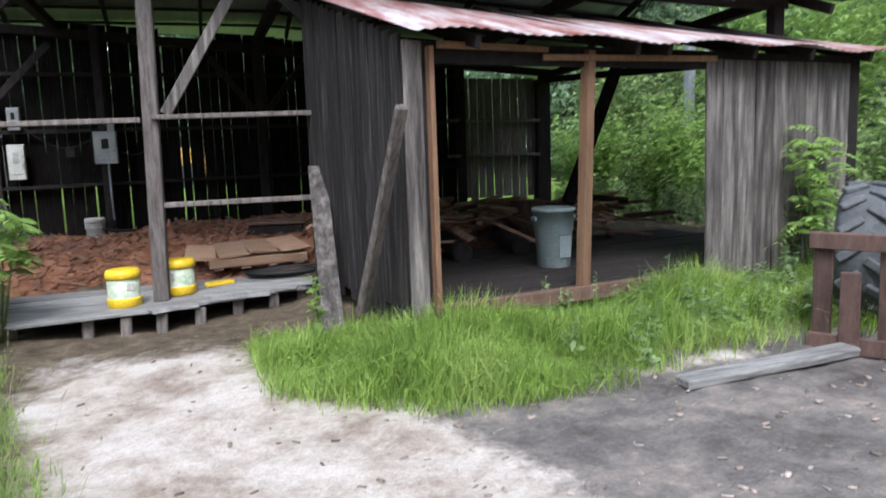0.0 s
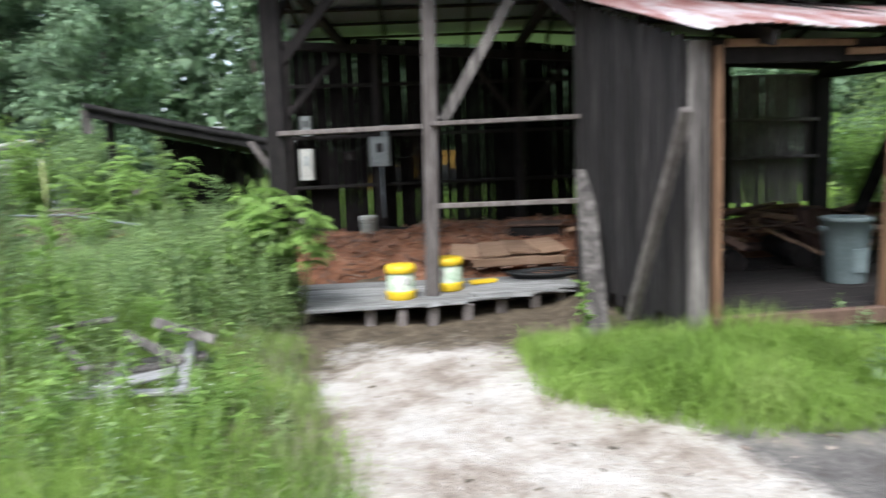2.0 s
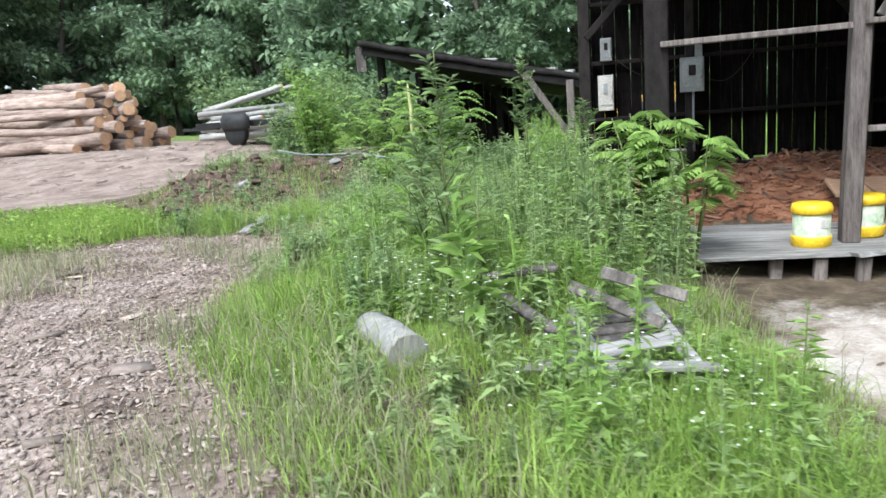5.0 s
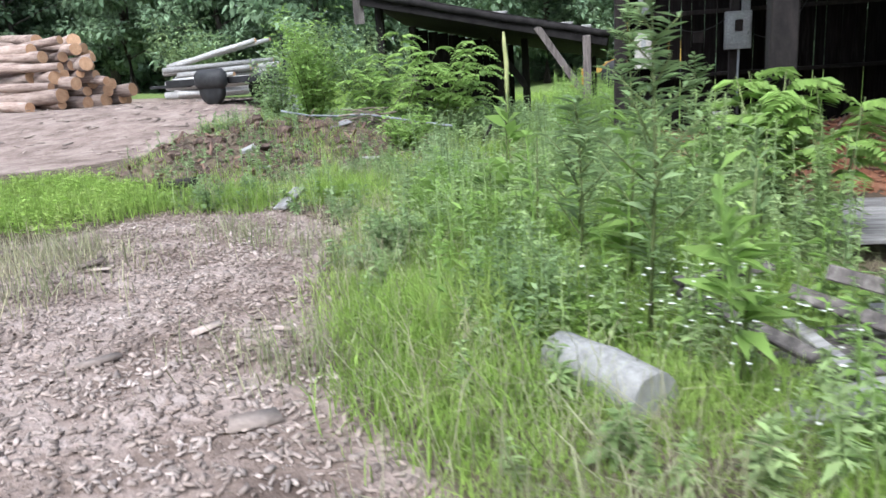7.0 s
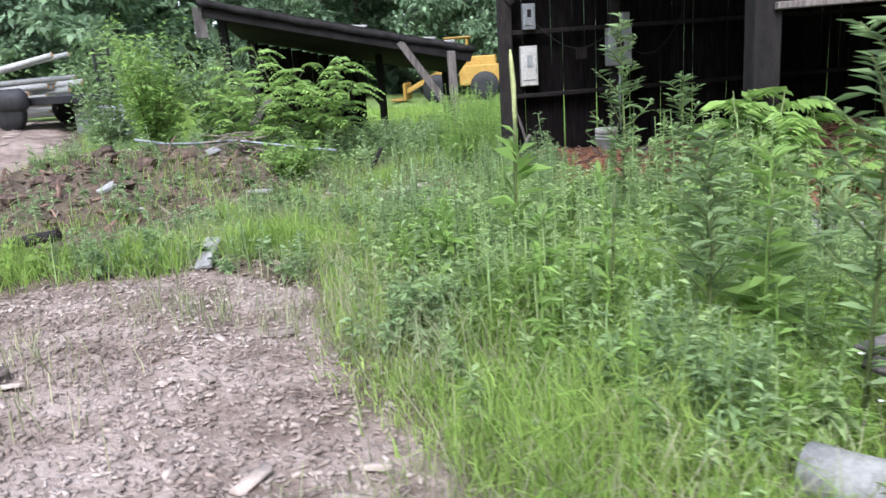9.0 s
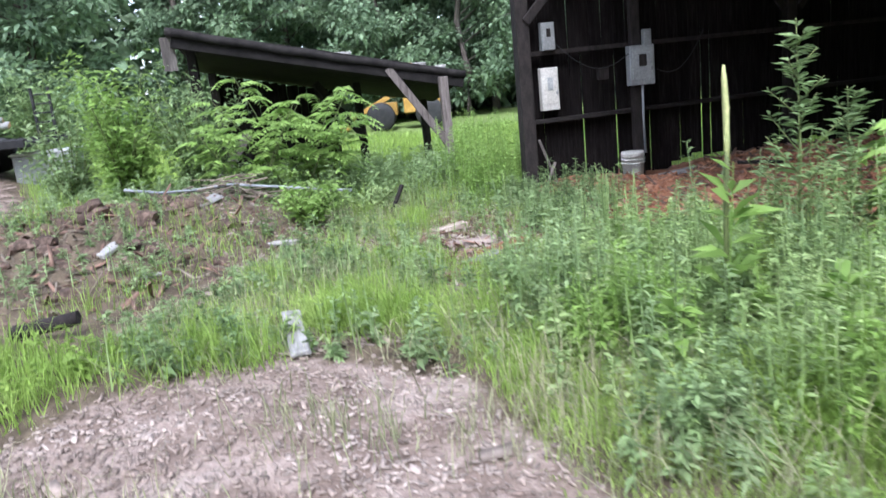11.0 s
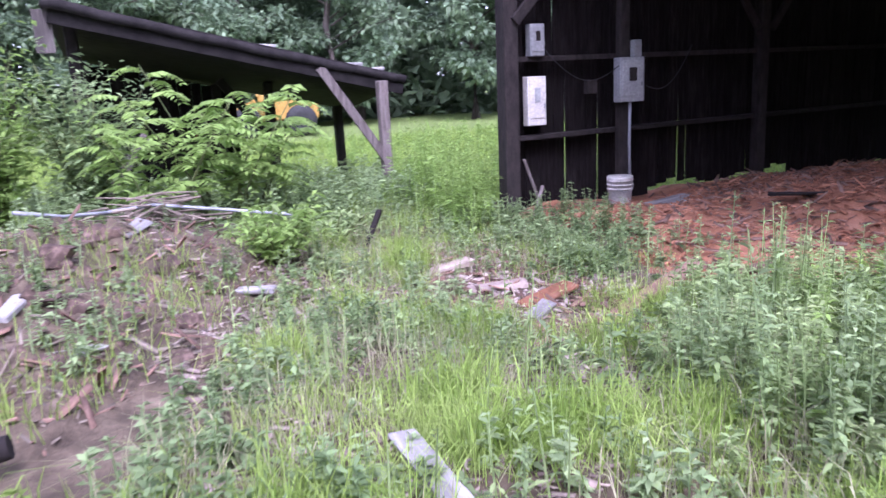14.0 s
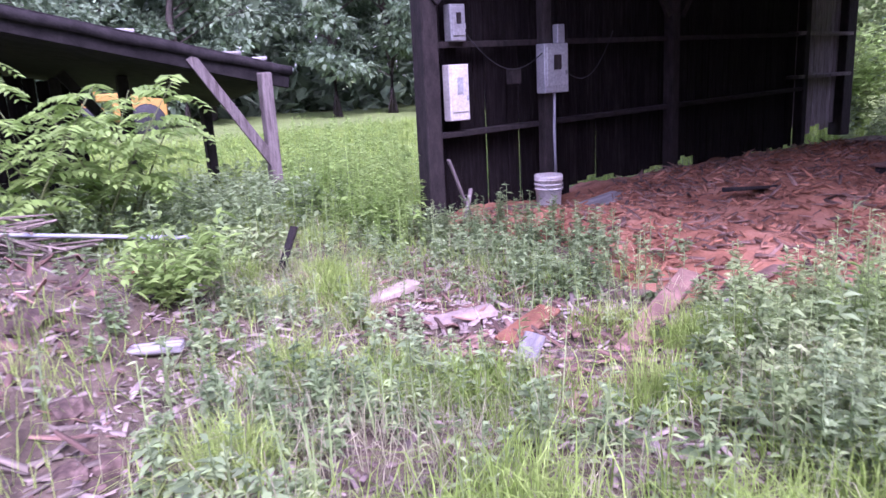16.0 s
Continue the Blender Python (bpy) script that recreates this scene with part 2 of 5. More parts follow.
def add_box(bm, size, m=None, bevel=0.0, wob=0.0):
    """A box with its centre at the origin of m; wob shifts the corners a little."""
    res = bmesh.ops.create_cube(bm, size=1.0, matrix=Matrix.Diagonal((*size, 1)))
    vs = res["verts"]
    for v in vs:
        if wob:
            v.co += Vector((rng.uniform(-wob, wob), rng.uniform(-wob, wob), rng.uniform(-wob, wob)))
    if bevel:
        es = list({e for v in vs for e in v.link_edges})
        out = bmesh.ops.bevel(bm, geom=es, offset=bevel, segments=1, affect="EDGES")
        vs = list({v for f in out["faces"] for v in f.verts} | {v for v in vs if v.is_valid})
    if m is not None:
        bmesh.ops.transform(bm, matrix=m, verts=vs)
    return vs


def along(a, b, roll=0.0):
    """A pose at the middle of a-b with its z axis along it, and the length."""
    a, b = Vector(a), Vector(b)
    d = b - a
    return Matrix.Translation((a + b) / 2) @ d.to_track_quat("Z", "Y").to_matrix().to_4x4() @ Matrix.Rotation(radians(roll), 4, "Z"), d.length


def add_beam(bm, a, b, w, h, roll=0.0, bevel=0.006, wob=0.004):
    m, n = along(a, b, roll)
    return add_box(bm, (w, h, n), m, bevel, wob)


def beam(name, a, b, w, h, material, parent, roll=0.0, label="", bevel=0.006, wob=0.004):
    bm = bmesh.new()
    add_beam(bm, a, b, w, h, roll, bevel, wob)
    return part(name, bm, material, parent, label)


def add_rod(bm, pts, radii, sides=8, caps=True):
    """A round bar through the points."""
    rings = []
    for i, p in enumerate(pts):
        p = Vector(p)
        d = (Vector(pts[min(i + 1, len(pts) - 1)]) - Vector(pts[max(i - 1, 0)])).normalized()
        q = d.to_track_quat("Z", "Y")
        r = radii[i] if isinstance(radii, (list, tuple)) else radii
        rings.append([bm.verts.new(p + q @ Vector((r * math.cos(k * 2 * math.pi / sides), r * math.sin(k * 2 * math.pi / sides), 0))) for k in range(sides)])
    for a, b in zip(rings, rings[1:]):
        for k in range(sides):
            bm.faces.new((a[k], a[(k + 1) % sides], b[(k + 1) % sides], b[k]))
    if caps:
        bm.faces.new(rings[0][::-1])
        bm.faces.new(rings[-1])


def lathe(bm, profile, sides=24, m=None):
    """A turned shape from (radius, height) pairs, closed at both ends."""
    rings = [[bm.verts.new((r * math.cos(k * 2 * math.pi / sides), r * math.sin(k * 2 * math.pi / sides), z)) for k in range(sides)] for r, z in profile]
    for a, b in zip(rings, rings[1:]):
        for k in range(sides):
            bm.faces.new((a[k], a[(k + 1) % sides], b[(k + 1) % sides], b[k]))
    bm.faces.new(rings[0][::-1])
    bm.faces.new(rings[-1])
    if m is not None:
        bmesh.ops.transform(bm, matrix=m, verts=[v for g in rings for v in g])


def sheet(name, verts, faces, material, label="", category="", kind="stuff", parent=None):
    me = bpy.data.meshes.new(name)
    verts, faces = np.asarray(verts, np.float32), np.asarray(faces, np.int32)
    n = faces.shape[1]
    me.vertices.add(len(verts))
    me.vertices.foreach_set("co", verts.ravel())
    me.loops.add(faces.size)
    me.loops.foreach_set("vertex_index", faces.ravel())
    me.polygons.add(len(faces))
    me.polygons.foreach_set("loop_start", np.arange(0, faces.size, n, dtype=np.int32))
    me.update(calc_edges=True)
    me.materials.append(material)
    ob = new(name, me)
    if parent:
        ob.parent = parent
    return tagged(ob, label, category, "", kind)


# ---- the lie of the land ----
def step(a, b, v):
    s = np.clip((v - a) / (b - a), 0, 1)
    return s * s * (3 - 2 * s)


def lump(x, y, cx, cy, rx, ry):
    return np.exp(-(((x - cx) / rx) ** 2 + ((y - cy) / ry) ** 2))


def waves(x, y):
    return 0.5 * np.sin(1.7 * x + 0.6 * y) * np.sin(1.3 * y - 0.5 * x + 1) + 0.3 * np.sin(3.9 * x - 2.1 * y + 2) + 0.2 * np.sin(7.3 * x + 5.2 * y)


def land(x, y):
    """Height of the ground."""
    x, y = np.asarray(x, float), np.asarray(y, float)
    bank = 0.40 * step(-1.1, -3.2, x) * (1 - step(8.0, 10.5, y) * 0.25)
    z = bank * (1 - 0.6 * step(14, 24, y)) + 0.05 * step(-5, -7, x) * (1 - step(12, 20, y))
    z = z + 0.85 * step(13.5, 20, y) * step(-8.6, -12.5, x)
    heapy = lump(x, y, -8.0, 11.4, 1.5, 1.5)
    z = z + heapy * 0.22 * np.abs(waves(x * 2.6, y * 2.6)) + 0.20 * lump(x, y, -7.9, 10.7, 1.0, 0.7)
    z = z + 0.52 * lump(x, y, -8.1, 12.2, 1.9, 1.1) + 0.10 * lump(x, y, -6.6, 12.7, 1.2, 0.9)
    z = z - 0.10 * lump(x, y, -4.2, 11.0, 0.9, 1.3)
    z = z + 0.30 * step(-3.2, -1.8, x) * step(8.8, 10.2, y) * (1 - step(13.6, 16, y)) * (1 - step(7, 9, x))
    z = z + 0.16 * step(4.4, 5.4, y + 0.05 * x) * step(0.9, 1.5, x) * (1 - step(9, 12, x)) * (1 - step(8.5, 9.5, y))
    z = z + 3.4 * lump(x, y, -36, 31, 7, 4)
    return z + 0.018 * waves(x * 1.3, y * 1.3) * (1 + 0.1 * np.abs(y))


def inside(x, y, poly):
    """Signed softness: 1 well inside the polygon, 0 outside."""
    x, y = np.asarray(x, float), np.asarray(y, float)
    c = np.zeros(x.shape, bool)
    d = np.full(x.shape, 1e9)
    for (ax, ay), (bx, by) in zip(poly, poly[1:] + poly[:1]):
        c ^= ((ay > y) != (by > y)) & (x < (bx - ax) * (y - ay) / (by - ay + 1e-12) + ax)
        t = np.clip(((x - ax) * (bx - ax) + (y - ay) * (by - ay)) / ((bx - ax) ** 2 + (by - ay) ** 2), 0, 1)
        d = np.minimum(d, np.hypot(x - ax - t * (bx - ax), y - ay - t * (by - ay)))
    return np.where(c, d, -d)


SAND = [(-0.9, 1.0), (-0.5, 3.0), (-1.0, 5.2), (-1.55, 7.3), (0.2, 7.2), (0.75, 6.5), (0.45, 5.3), (1.3, 4.3), (1.6, 3.2), (1.5, -1), (-0.6, -1)]
GRASSY = [(0.55, 5.1), (0.42, 6.3), (1.1, 6.8), (1.7, 5.7), (4.4, 6.0), (7.0, 6.4), (9.5, 6.0), (8, 4.2), (4.6, 4.65), (3.3, 4.6), (2.1, 4.2), (1.4, 4.35), (0.9, 4.75)]
WEEDS = [(-0.7, 2.3), (-1.5, 1.9), (-2.3, 1.8), (-3.1, 3.0), (-4.15, 4.2), (-4.9, 5.9), (-5.1, 7.4), (-4.6, 8.7), (-3.4, 9.6), (-1.95, 9.0), (-1.75, 7.3), (-1.15, 5.1), (-0.55, 3.3)]
CHIPS = [(-4.2, 4.3), (-4.9, 5.9), (-5.2, 7.3), (-6.0, 7.9), (-7.0, 7.7), (-7.6, 6.7), (-9.4, 5.9), (-14, 5.6), (-14, -4), (-2.0, -4), (-2.1, 1.3), (-3.1, 3.0)]
YARD = [(-9.5, 15.5), (-10.5, 12.5), (-14, 10.5), (-40, 10), (-45, 30), (-20, 30), (-12.5, 23), (-10.5, 18)]
DEBRIS = [(-9.6, 10.4), (-7.4, 9.2), (-6.6, 10.3), (-6.0, 11.8), (-5.6, 13.2), (-7.5, 13.8), (-9.5, 13.0)]

xs = np.concatenate([-np.geomspace(2000, 16, 40), np.arange(-15.5, -10, 0.25), np.arange(-10, 5.5, 0.07), np.arange(5.5, 14, 0.3), np.geomspace(14.5, 2000, 36)])
ys = np.concatenate([-np.geomspace(2000, 4, 30), np.arange(-3.5, 1, 0.25), np.arange(1, 14.5, 0.07), np.arange(14.5, 32, 0.4), np.geomspace(33, 2000, 36)])
gx, gy = np.meshgrid(xs, ys)
gz = land(gx, gy)
rough_up = np.random.default_rng(3).normal(0, 1, gz.shape)
near = (gx > -10) & (gx < 6) & (gy > 0.5) & (gy < 14.5)
gz = gz + np.where(near, rough_up * 0.004 + np.where(inside(gx, gy, DEBRIS) > 0, np.abs(rough_up) * 0.03, 0), 0)
ny, nx = gx.shape
idx = np.arange(nx * ny).reshape(ny, nx)
quads = np.stack([idx[:-1, :-1], idx[:-1, 1:], idx[1:, 1:], idx[1:, :-1]], -1).reshape(-1, 4)
ground = sheet("ground", np.stack([gx, gy, gz], -1).reshape(-1, 3), quads, GROUND, "bare yard of pale sand, silt and wood chips", "ground", "structure")
zones = {
    "sand": step(-0.8, 0.55, inside(gx, gy, SAND)) * (0.42 + 0.5 * step(6.9, 5.2, gy)) + 0.55 * lump(gx, gy, 3.4, 4.5, 1.6, 0.18),
    "wet": step(-0.5, 0.9, gx - 0.9) * step(5.6, 4.9, gy + 0.2 * waves(gx, gy)) * step(15, 12, gx) * step(-9, -5, gy),
    "chip": step(-0.3, 0.3, inside(gx, gy, CHIPS)),
    "clay": np.maximum(step(-1, 1.5, inside(gx, gy, YARD)) * 0.8, np.maximum(step(-0.3, 0.5, inside(gx, gy, DEBRIS)) * 0.12, lump(gx, gy, -36, 31, 8, 6) * 1.5)),
    "meadow": step(13, 16, gy) * (1 - step(-1, 1.5, inside(gx, gy, YARD))) * 0.9,
}
for key, values in zones.items():
    a = ground.data.attributes.new(key, "FLOAT", "POINT")
    a.data.foreach_set("value", np.asarray(values, np.float32).ravel())
ground.data.polygons.foreach_set("use_smooth", [True] * len(ground.data.polygons))


def gz_at(x, y):
    return float(land(x, y))


# ---- the open barn ----
def roof_z(x, y):
    """Underside of the barn's gabled roof, which sags towards its far gable."""
    eave = 3.72 - 0.075 * max(0.0, x - 1.5)
    return eave + (0.36 * (y - 7.6) if y < 10.7 else 0.36 * (10.7 - 7.6) - 0.33 * (y - 10.7))


def board_wall(name, a, b, z0, z1, material, label, width=0.2, gap=0.012, skip=(), lean=0.0, kind="structure", thick=0.025, ragged=0.04, seed=1):
    """Upright boards side by side from a to b, each one its own piece, with open joints."""
    r = random.Random(seed)
    wall = thing(name, pose(*a, 0), label, "wall", kind=kind)
    d = Vector((b[0] - a[0], b[1] - a[1], 0))
    n, yaw, s = d.length, math.atan2(d.y, d.x), 0.0
    while s < n - 0.03:
        w = min(width * r.uniform(0.75, 1.25), n - s)
        if not any(lo <= s + w / 2 <= hi for lo, hi in skip):
            lo = (z0(s) if callable(z0) else z0) + r.uniform(-ragged, ragged) * 2
            hi = z1(s + w / 2) if callable(z1) else z1
            bm = bmesh.new()
            add_box(bm, (w - gap * r.uniform(0.2, 2.2), thick, hi - lo), pose((s + w / 2), r.uniform(-0.006, 0.006), (lo + hi) / 2, 0, r.uniform(-0.5, 0.5)), 0.003, 0.003)
            bmesh.ops.rotate(bm, verts=bm.verts, matrix=Matrix.Rotation(yaw, 3, "Z"))
            part("board", bm, material, wall)
        s += w
    return wall


# deck of loose grey planks on stub posts
deck = thing("deck", pose(0, 0, 0), "low deck of loose weathered grey planks on stub posts", "deck", kind="structure")
for i in range(9):
    y = 7.5 + 0.17 * i
    x1 = (0.05, 0.5, 0.75, 1.05, 1.3, 1.3, 1.3, 1.3, 1.3)[i]
    beam("plank", (-1.95 + 0.12 * math.sin(i * 2.1), y - 0.03, 0.185 + 0.008 * (i % 3)), (x1, y + 0.09 * (1 if i < 5 else 0.3), 0.195 + 0.01 * ((i + 1) % 3)), 0.155, 0.035, GREYX, deck, bevel=0.006, wob=0.01)
for k, (a, b) in enumerate((((-0.4, 7.46, 0.21), (1.3, 8.35, 0.2)), ((0.1, 7.75, 0.24), (1.28, 8.3, 0.15)))):
    beam("plank", a, b, 0.14, 0.03, GREYX, deck, bevel=0.005, wob=0.012)
for x, y in ((-1.6, 7.62), (-0.95, 7.6), (-0.62, 7.56), (-0.3, 7.55), (0.05, 7.62), (0.42, 7.85), (0.8, 8.1), (1.12, 8.3), (-1.2, 8.6), (0.2, 8.6)):
    beam("stub_post", (x, y, -0.1), (x + 0.01, y, 0.17), 0.1, 0.1, POSTW, deck, bevel=0.01)
beam("joist", (-1.9, 7.75, 0.12), (1.2, 8.4, 0.11), 0.06, 0.1, DARKX, deck)
beam("joist", (-1.9, 8.75, 0.12), (1.3, 8.8, 0.11), 0.06, 0.1, DARKX, deck)

# posts
frame_thing = thing("barn_frame", pose(0, 0, 0), "heavy weathered post and beam frame of the barn", "barn frame", kind="structure")
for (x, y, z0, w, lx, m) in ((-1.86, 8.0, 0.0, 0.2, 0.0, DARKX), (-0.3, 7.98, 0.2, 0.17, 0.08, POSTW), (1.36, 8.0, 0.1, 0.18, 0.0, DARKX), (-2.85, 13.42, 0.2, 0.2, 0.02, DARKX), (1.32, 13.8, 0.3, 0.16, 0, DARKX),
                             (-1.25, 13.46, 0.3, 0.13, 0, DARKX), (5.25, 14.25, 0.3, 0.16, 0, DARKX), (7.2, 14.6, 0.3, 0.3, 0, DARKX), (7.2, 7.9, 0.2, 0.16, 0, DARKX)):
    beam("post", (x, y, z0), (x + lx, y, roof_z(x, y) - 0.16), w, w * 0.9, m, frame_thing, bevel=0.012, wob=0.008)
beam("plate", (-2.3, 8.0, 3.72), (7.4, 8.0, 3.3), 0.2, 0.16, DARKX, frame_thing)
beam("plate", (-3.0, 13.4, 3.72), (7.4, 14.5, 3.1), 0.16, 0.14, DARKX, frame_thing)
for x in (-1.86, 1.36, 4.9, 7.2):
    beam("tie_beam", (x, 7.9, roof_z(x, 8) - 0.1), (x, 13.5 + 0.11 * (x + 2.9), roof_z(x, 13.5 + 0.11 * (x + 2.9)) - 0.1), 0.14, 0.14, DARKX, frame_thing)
for a, b, m in (((-0.12, 7.92, 2.05), (0.78, 7.95, 3.55), GREY), ((-1.8, 8.0, 2.7), (-1.0, 8.0, 3.6), DARKX), ((1.3, 8.0, 3.0), (0.6, 8.0, 3.65), DARKX), ((-2.8, 13.3, 2.5), (-1.9, 13.3, 3.45), DARKX),
                ((1.2, 13.75, 2.4), (0.5, 13.7, 3.3), DARKX), ((1.45, 13.75, 2.4), (2.2, 13.85, 3.3), DARKX), ((-1.9, 8.1, 2.9), (-1.9, 9.2, 3.65), DARKX)):
    beam("brace", a, b, 0.05, 0.11, m, frame_thing, label="pale grey diagonal brace" if m is GREY else "")
beam("diagonal_timber", (4.45, 8.3, 0.9), (5.35, 8.3, 3.0), 0.12, 0.12, FELT, frame_thing)
beam("end_rail", (7.2, 14.4, 2.95), (7.2, 8.0, 2.62), 0.07, 0.12, FELT, frame_thing)
for a, b in (((-1.83, 7.9, 1.98), (-0.35, 7.88, 2.0)), ((-0.25, 7.88, 2.02), (1.36, 7.9, 2.04)), ((-0.2, 7.9, 1.17), (1.3, 7.9, 1.17))):
    beam("rail", a, b, 0.045, 0.085, POSTW, frame_thing, roll=90, label="grey nailed rail")
for z in (1.22, 2.1, 3.0):
    beam("girt", (-2.85, 13.4, z), (5.2, 14.26, z + 0.03), 0.06, 0.14 if z < 2 else 0.07, DARKX, frame_thing, roll=90)

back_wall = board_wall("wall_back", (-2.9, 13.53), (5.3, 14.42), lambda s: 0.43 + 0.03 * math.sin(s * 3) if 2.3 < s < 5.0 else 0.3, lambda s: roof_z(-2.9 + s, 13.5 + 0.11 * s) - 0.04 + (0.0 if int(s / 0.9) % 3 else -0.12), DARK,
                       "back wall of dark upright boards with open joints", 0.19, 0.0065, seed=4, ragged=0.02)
# the light on these last boards is put into a paler board colour
end_wall = board_wall("wall_end", (5.3, 14.44), (7.1, 14.64), 0.5, 3.0, POSTW, "end of the back wall, brown grey boards paled to look lit", 0.18, 0.012, seed=6, ragged=0.06)
for z in (2.15, 1.45):
    bm = bmesh.new()
    add_beam(bm, (-0.3, -0.16, z), (1.75, 0.04, z - 0.02), 0.24, 0.06)
    part("shelf", bm, POSTW, end_wall, "grey plank shelf")

# gabled tin roof on rafters and purlins
roof = thing("barn_roof", pose(0, 0, 0), "pale galvanised tin roof on dark rafters and purlins", "roof", kind="structure")
for side, y0, y1 in (("front", 7.35, 10.7), ("back", 14.0, 10.7)):
    v, q, n = [], [], 160
    for i in range(n + 1):
        x = -2.75 + (7.95 + 2.75) * i / n
        for y in (y0 + (0.11 * (x + 2.9) if side == "back" else 0), y1):
            v.append((x, y, roof_z(x, y) + 0.12 + 0.012 * (i % 2)))
    for i in range(n):
        q.append((2 * i, 2 * i + 2, 2 * i + 3, 2 * i + 1))
    ob = sheet("tin_sheet", v, q, BLUETIN, kind="", parent=roof)
    mod = ob.modifiers.new("thickness", "SOLIDIFY")
    mod.thickness = 0.006
    for k in range(8):
        x = -2.5 + 1.45 * k
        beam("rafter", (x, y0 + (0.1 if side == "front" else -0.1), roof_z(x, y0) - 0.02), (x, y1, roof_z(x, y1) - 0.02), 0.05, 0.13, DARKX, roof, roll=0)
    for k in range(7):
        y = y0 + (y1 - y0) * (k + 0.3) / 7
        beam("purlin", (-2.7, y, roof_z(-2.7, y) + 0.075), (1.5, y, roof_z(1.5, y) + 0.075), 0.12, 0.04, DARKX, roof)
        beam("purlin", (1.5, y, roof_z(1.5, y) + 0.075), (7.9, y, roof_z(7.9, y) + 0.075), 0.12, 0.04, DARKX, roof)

# heap of bark and clay under the roof
def heap(name, x0, x1, y0, y1, height, material, label, seed):
    r = np.random.default_rng(seed)
    hx, hy = np.meshgrid(np.linspace(x0, x1, 120), np.linspace(y0, y1, 80))
    h = height(hx, hy) + r.normal(0, 0.008, hx.shape)
    i = np.arange(hx.size).reshape(hx.shape)
    return sheet(name, np.stack([hx, hy, h], -1).reshape(-1, 3), np.stack([i[:-1, :-1], i[:-1, 1:], i[1:, 1:], i[1:, :-1]], -1).reshape(-1, 4), material, label, "heap", "stuff")


def mound_z(x, y):
    e = step(-3.5, -1.7, x + 0.25 * np.sin(y * 2)) * step(8.75, 10.6, y + 0.2 * np.sin(x * 2.3)) * (1 - 0.5 * step(13.2, 13.9, y)) * (1 - step(4.2, 4.9, x)) * (1 - 0.9 * lump(x, y, -1.7, 13.1, 1.0, 0.7))
    z = land(x, y) - 0.05 + e * (0.2 + 0.13 * lump(x, y, 0.8, 12.0, 1.6, 1.0) + 0.18 * lump(x, y, -0.3, 11.0, 0.8, 0.8) + 0.16 * lump(x, y, 1.6, 11.0, 0.9, 1.0) + 0.12 * lump(x, y, 3.2, 12.2, 1.2, 1.0) + 0.035 * waves(x * 3, y * 3))
    return z


heap("bark_heap", -3.3, 4.95, 8.75, 14.2, mound_z, BARK, "loose heap of reddish bark and clay under the barn roof", 5)


def slivers(name, n, region, size, material, label, category, height, seed, tilt=0.25):
    """Loose flat pieces strewn over a surface: many small wedge-ended boards in one mesh."""
    r = np.random.default_rng(seed)
    x, y = region(r, n)
    n = len(x)
    z = height(x, y)
    ln = r.uniform(*size[0], n)
    w = ln * r.uniform(*size[1], n)
    t = np.minimum(w * 0.4, 0.014)
    a = r.uniform(0, 2 * np.pi, n)
    ca, sa = np.cos(a), np.sin(a)
    s1, s2 = r.normal(0, tilt, n), r.normal(0, tilt, n)
    c = np.array([(-.5, -.5, 0), (.5, -.35, 0), (.45, .5, 0), (-.4, .4, 0), (-.5, -.5, 1), (.5, -.35, 1), (.45, .5, 1), (-.4, .4, 1)])
    px, py = c[None, :, 0] * ln[:, None], c[None, :, 1] * w[:, None]
    vx = x[:, None] + px * ca[:, None] - py * sa[:, None]
    vy = y[:, None] + px * sa[:, None] + py * ca[:, None]
    vz = z[:, None] + c[None, :, 2] * t[:, None] + px * s1[:, None] + py * s2[:, None] + 0.3 * np.abs(s1[:, None]) * ln[:, None]
    f = np.array([(4, 5, 6, 7), (0, 1, 5, 4), (1, 2, 6, 5), (2, 3, 7, 6), (3, 0, 4, 7)])
    return sheet(name, np.stack([vx, vy, vz], -1).reshape(-1, 3), (f[None] + 8 * np.arange(n)[:, None, None]).reshape(-1, 4), material, label, category, "stuff")


def in_rect(x0, x1, y0, y1, test=None):
    def pick(r, n):
        x, y = r.uniform(x0, x1, n), r.uniform(y0, y1, n)
        if test is not None:
            k = test(x, y, r)
            x, y = x[k], y[k]
        return x, y
    return pick


slivers("bark_litter", 7000, in_rect(-3.0, 4.6, 9.0, 13.2, lambda x, y, r: mound_z(x, y) > land(x, y)), ((0.02, 0.13), (0.1, 0.35)), BARK, "splinters of red bark lying on the heap", "bark", lambda x, y: mound_z(x, y) + 0.005, 8)

slivers("dark_bark_litter", 2600, in_rect(-3.0, 4.6, 9.0, 13.4, lambda x, y, r: mound_z(x, y) > land(x, y)), ((0.03, 0.2), (0.06, 0.22)), RUBBLE, "dark strips of bark and splinters on the heap", "bark", lambda x, y: mound_z(x, y) + 0.008, 9)

# ---- lean-to with a rusted tin roof ----
A = radians(9)
LX, LY = 1.68, 5.48


def lt(s, d, z):
    """A place in the lean-to: s along its front, d back from it."""
    return (LX + s * math.cos(A) - d * math.sin(A), LY + s * math.sin(A) + d * math.cos(A), z)


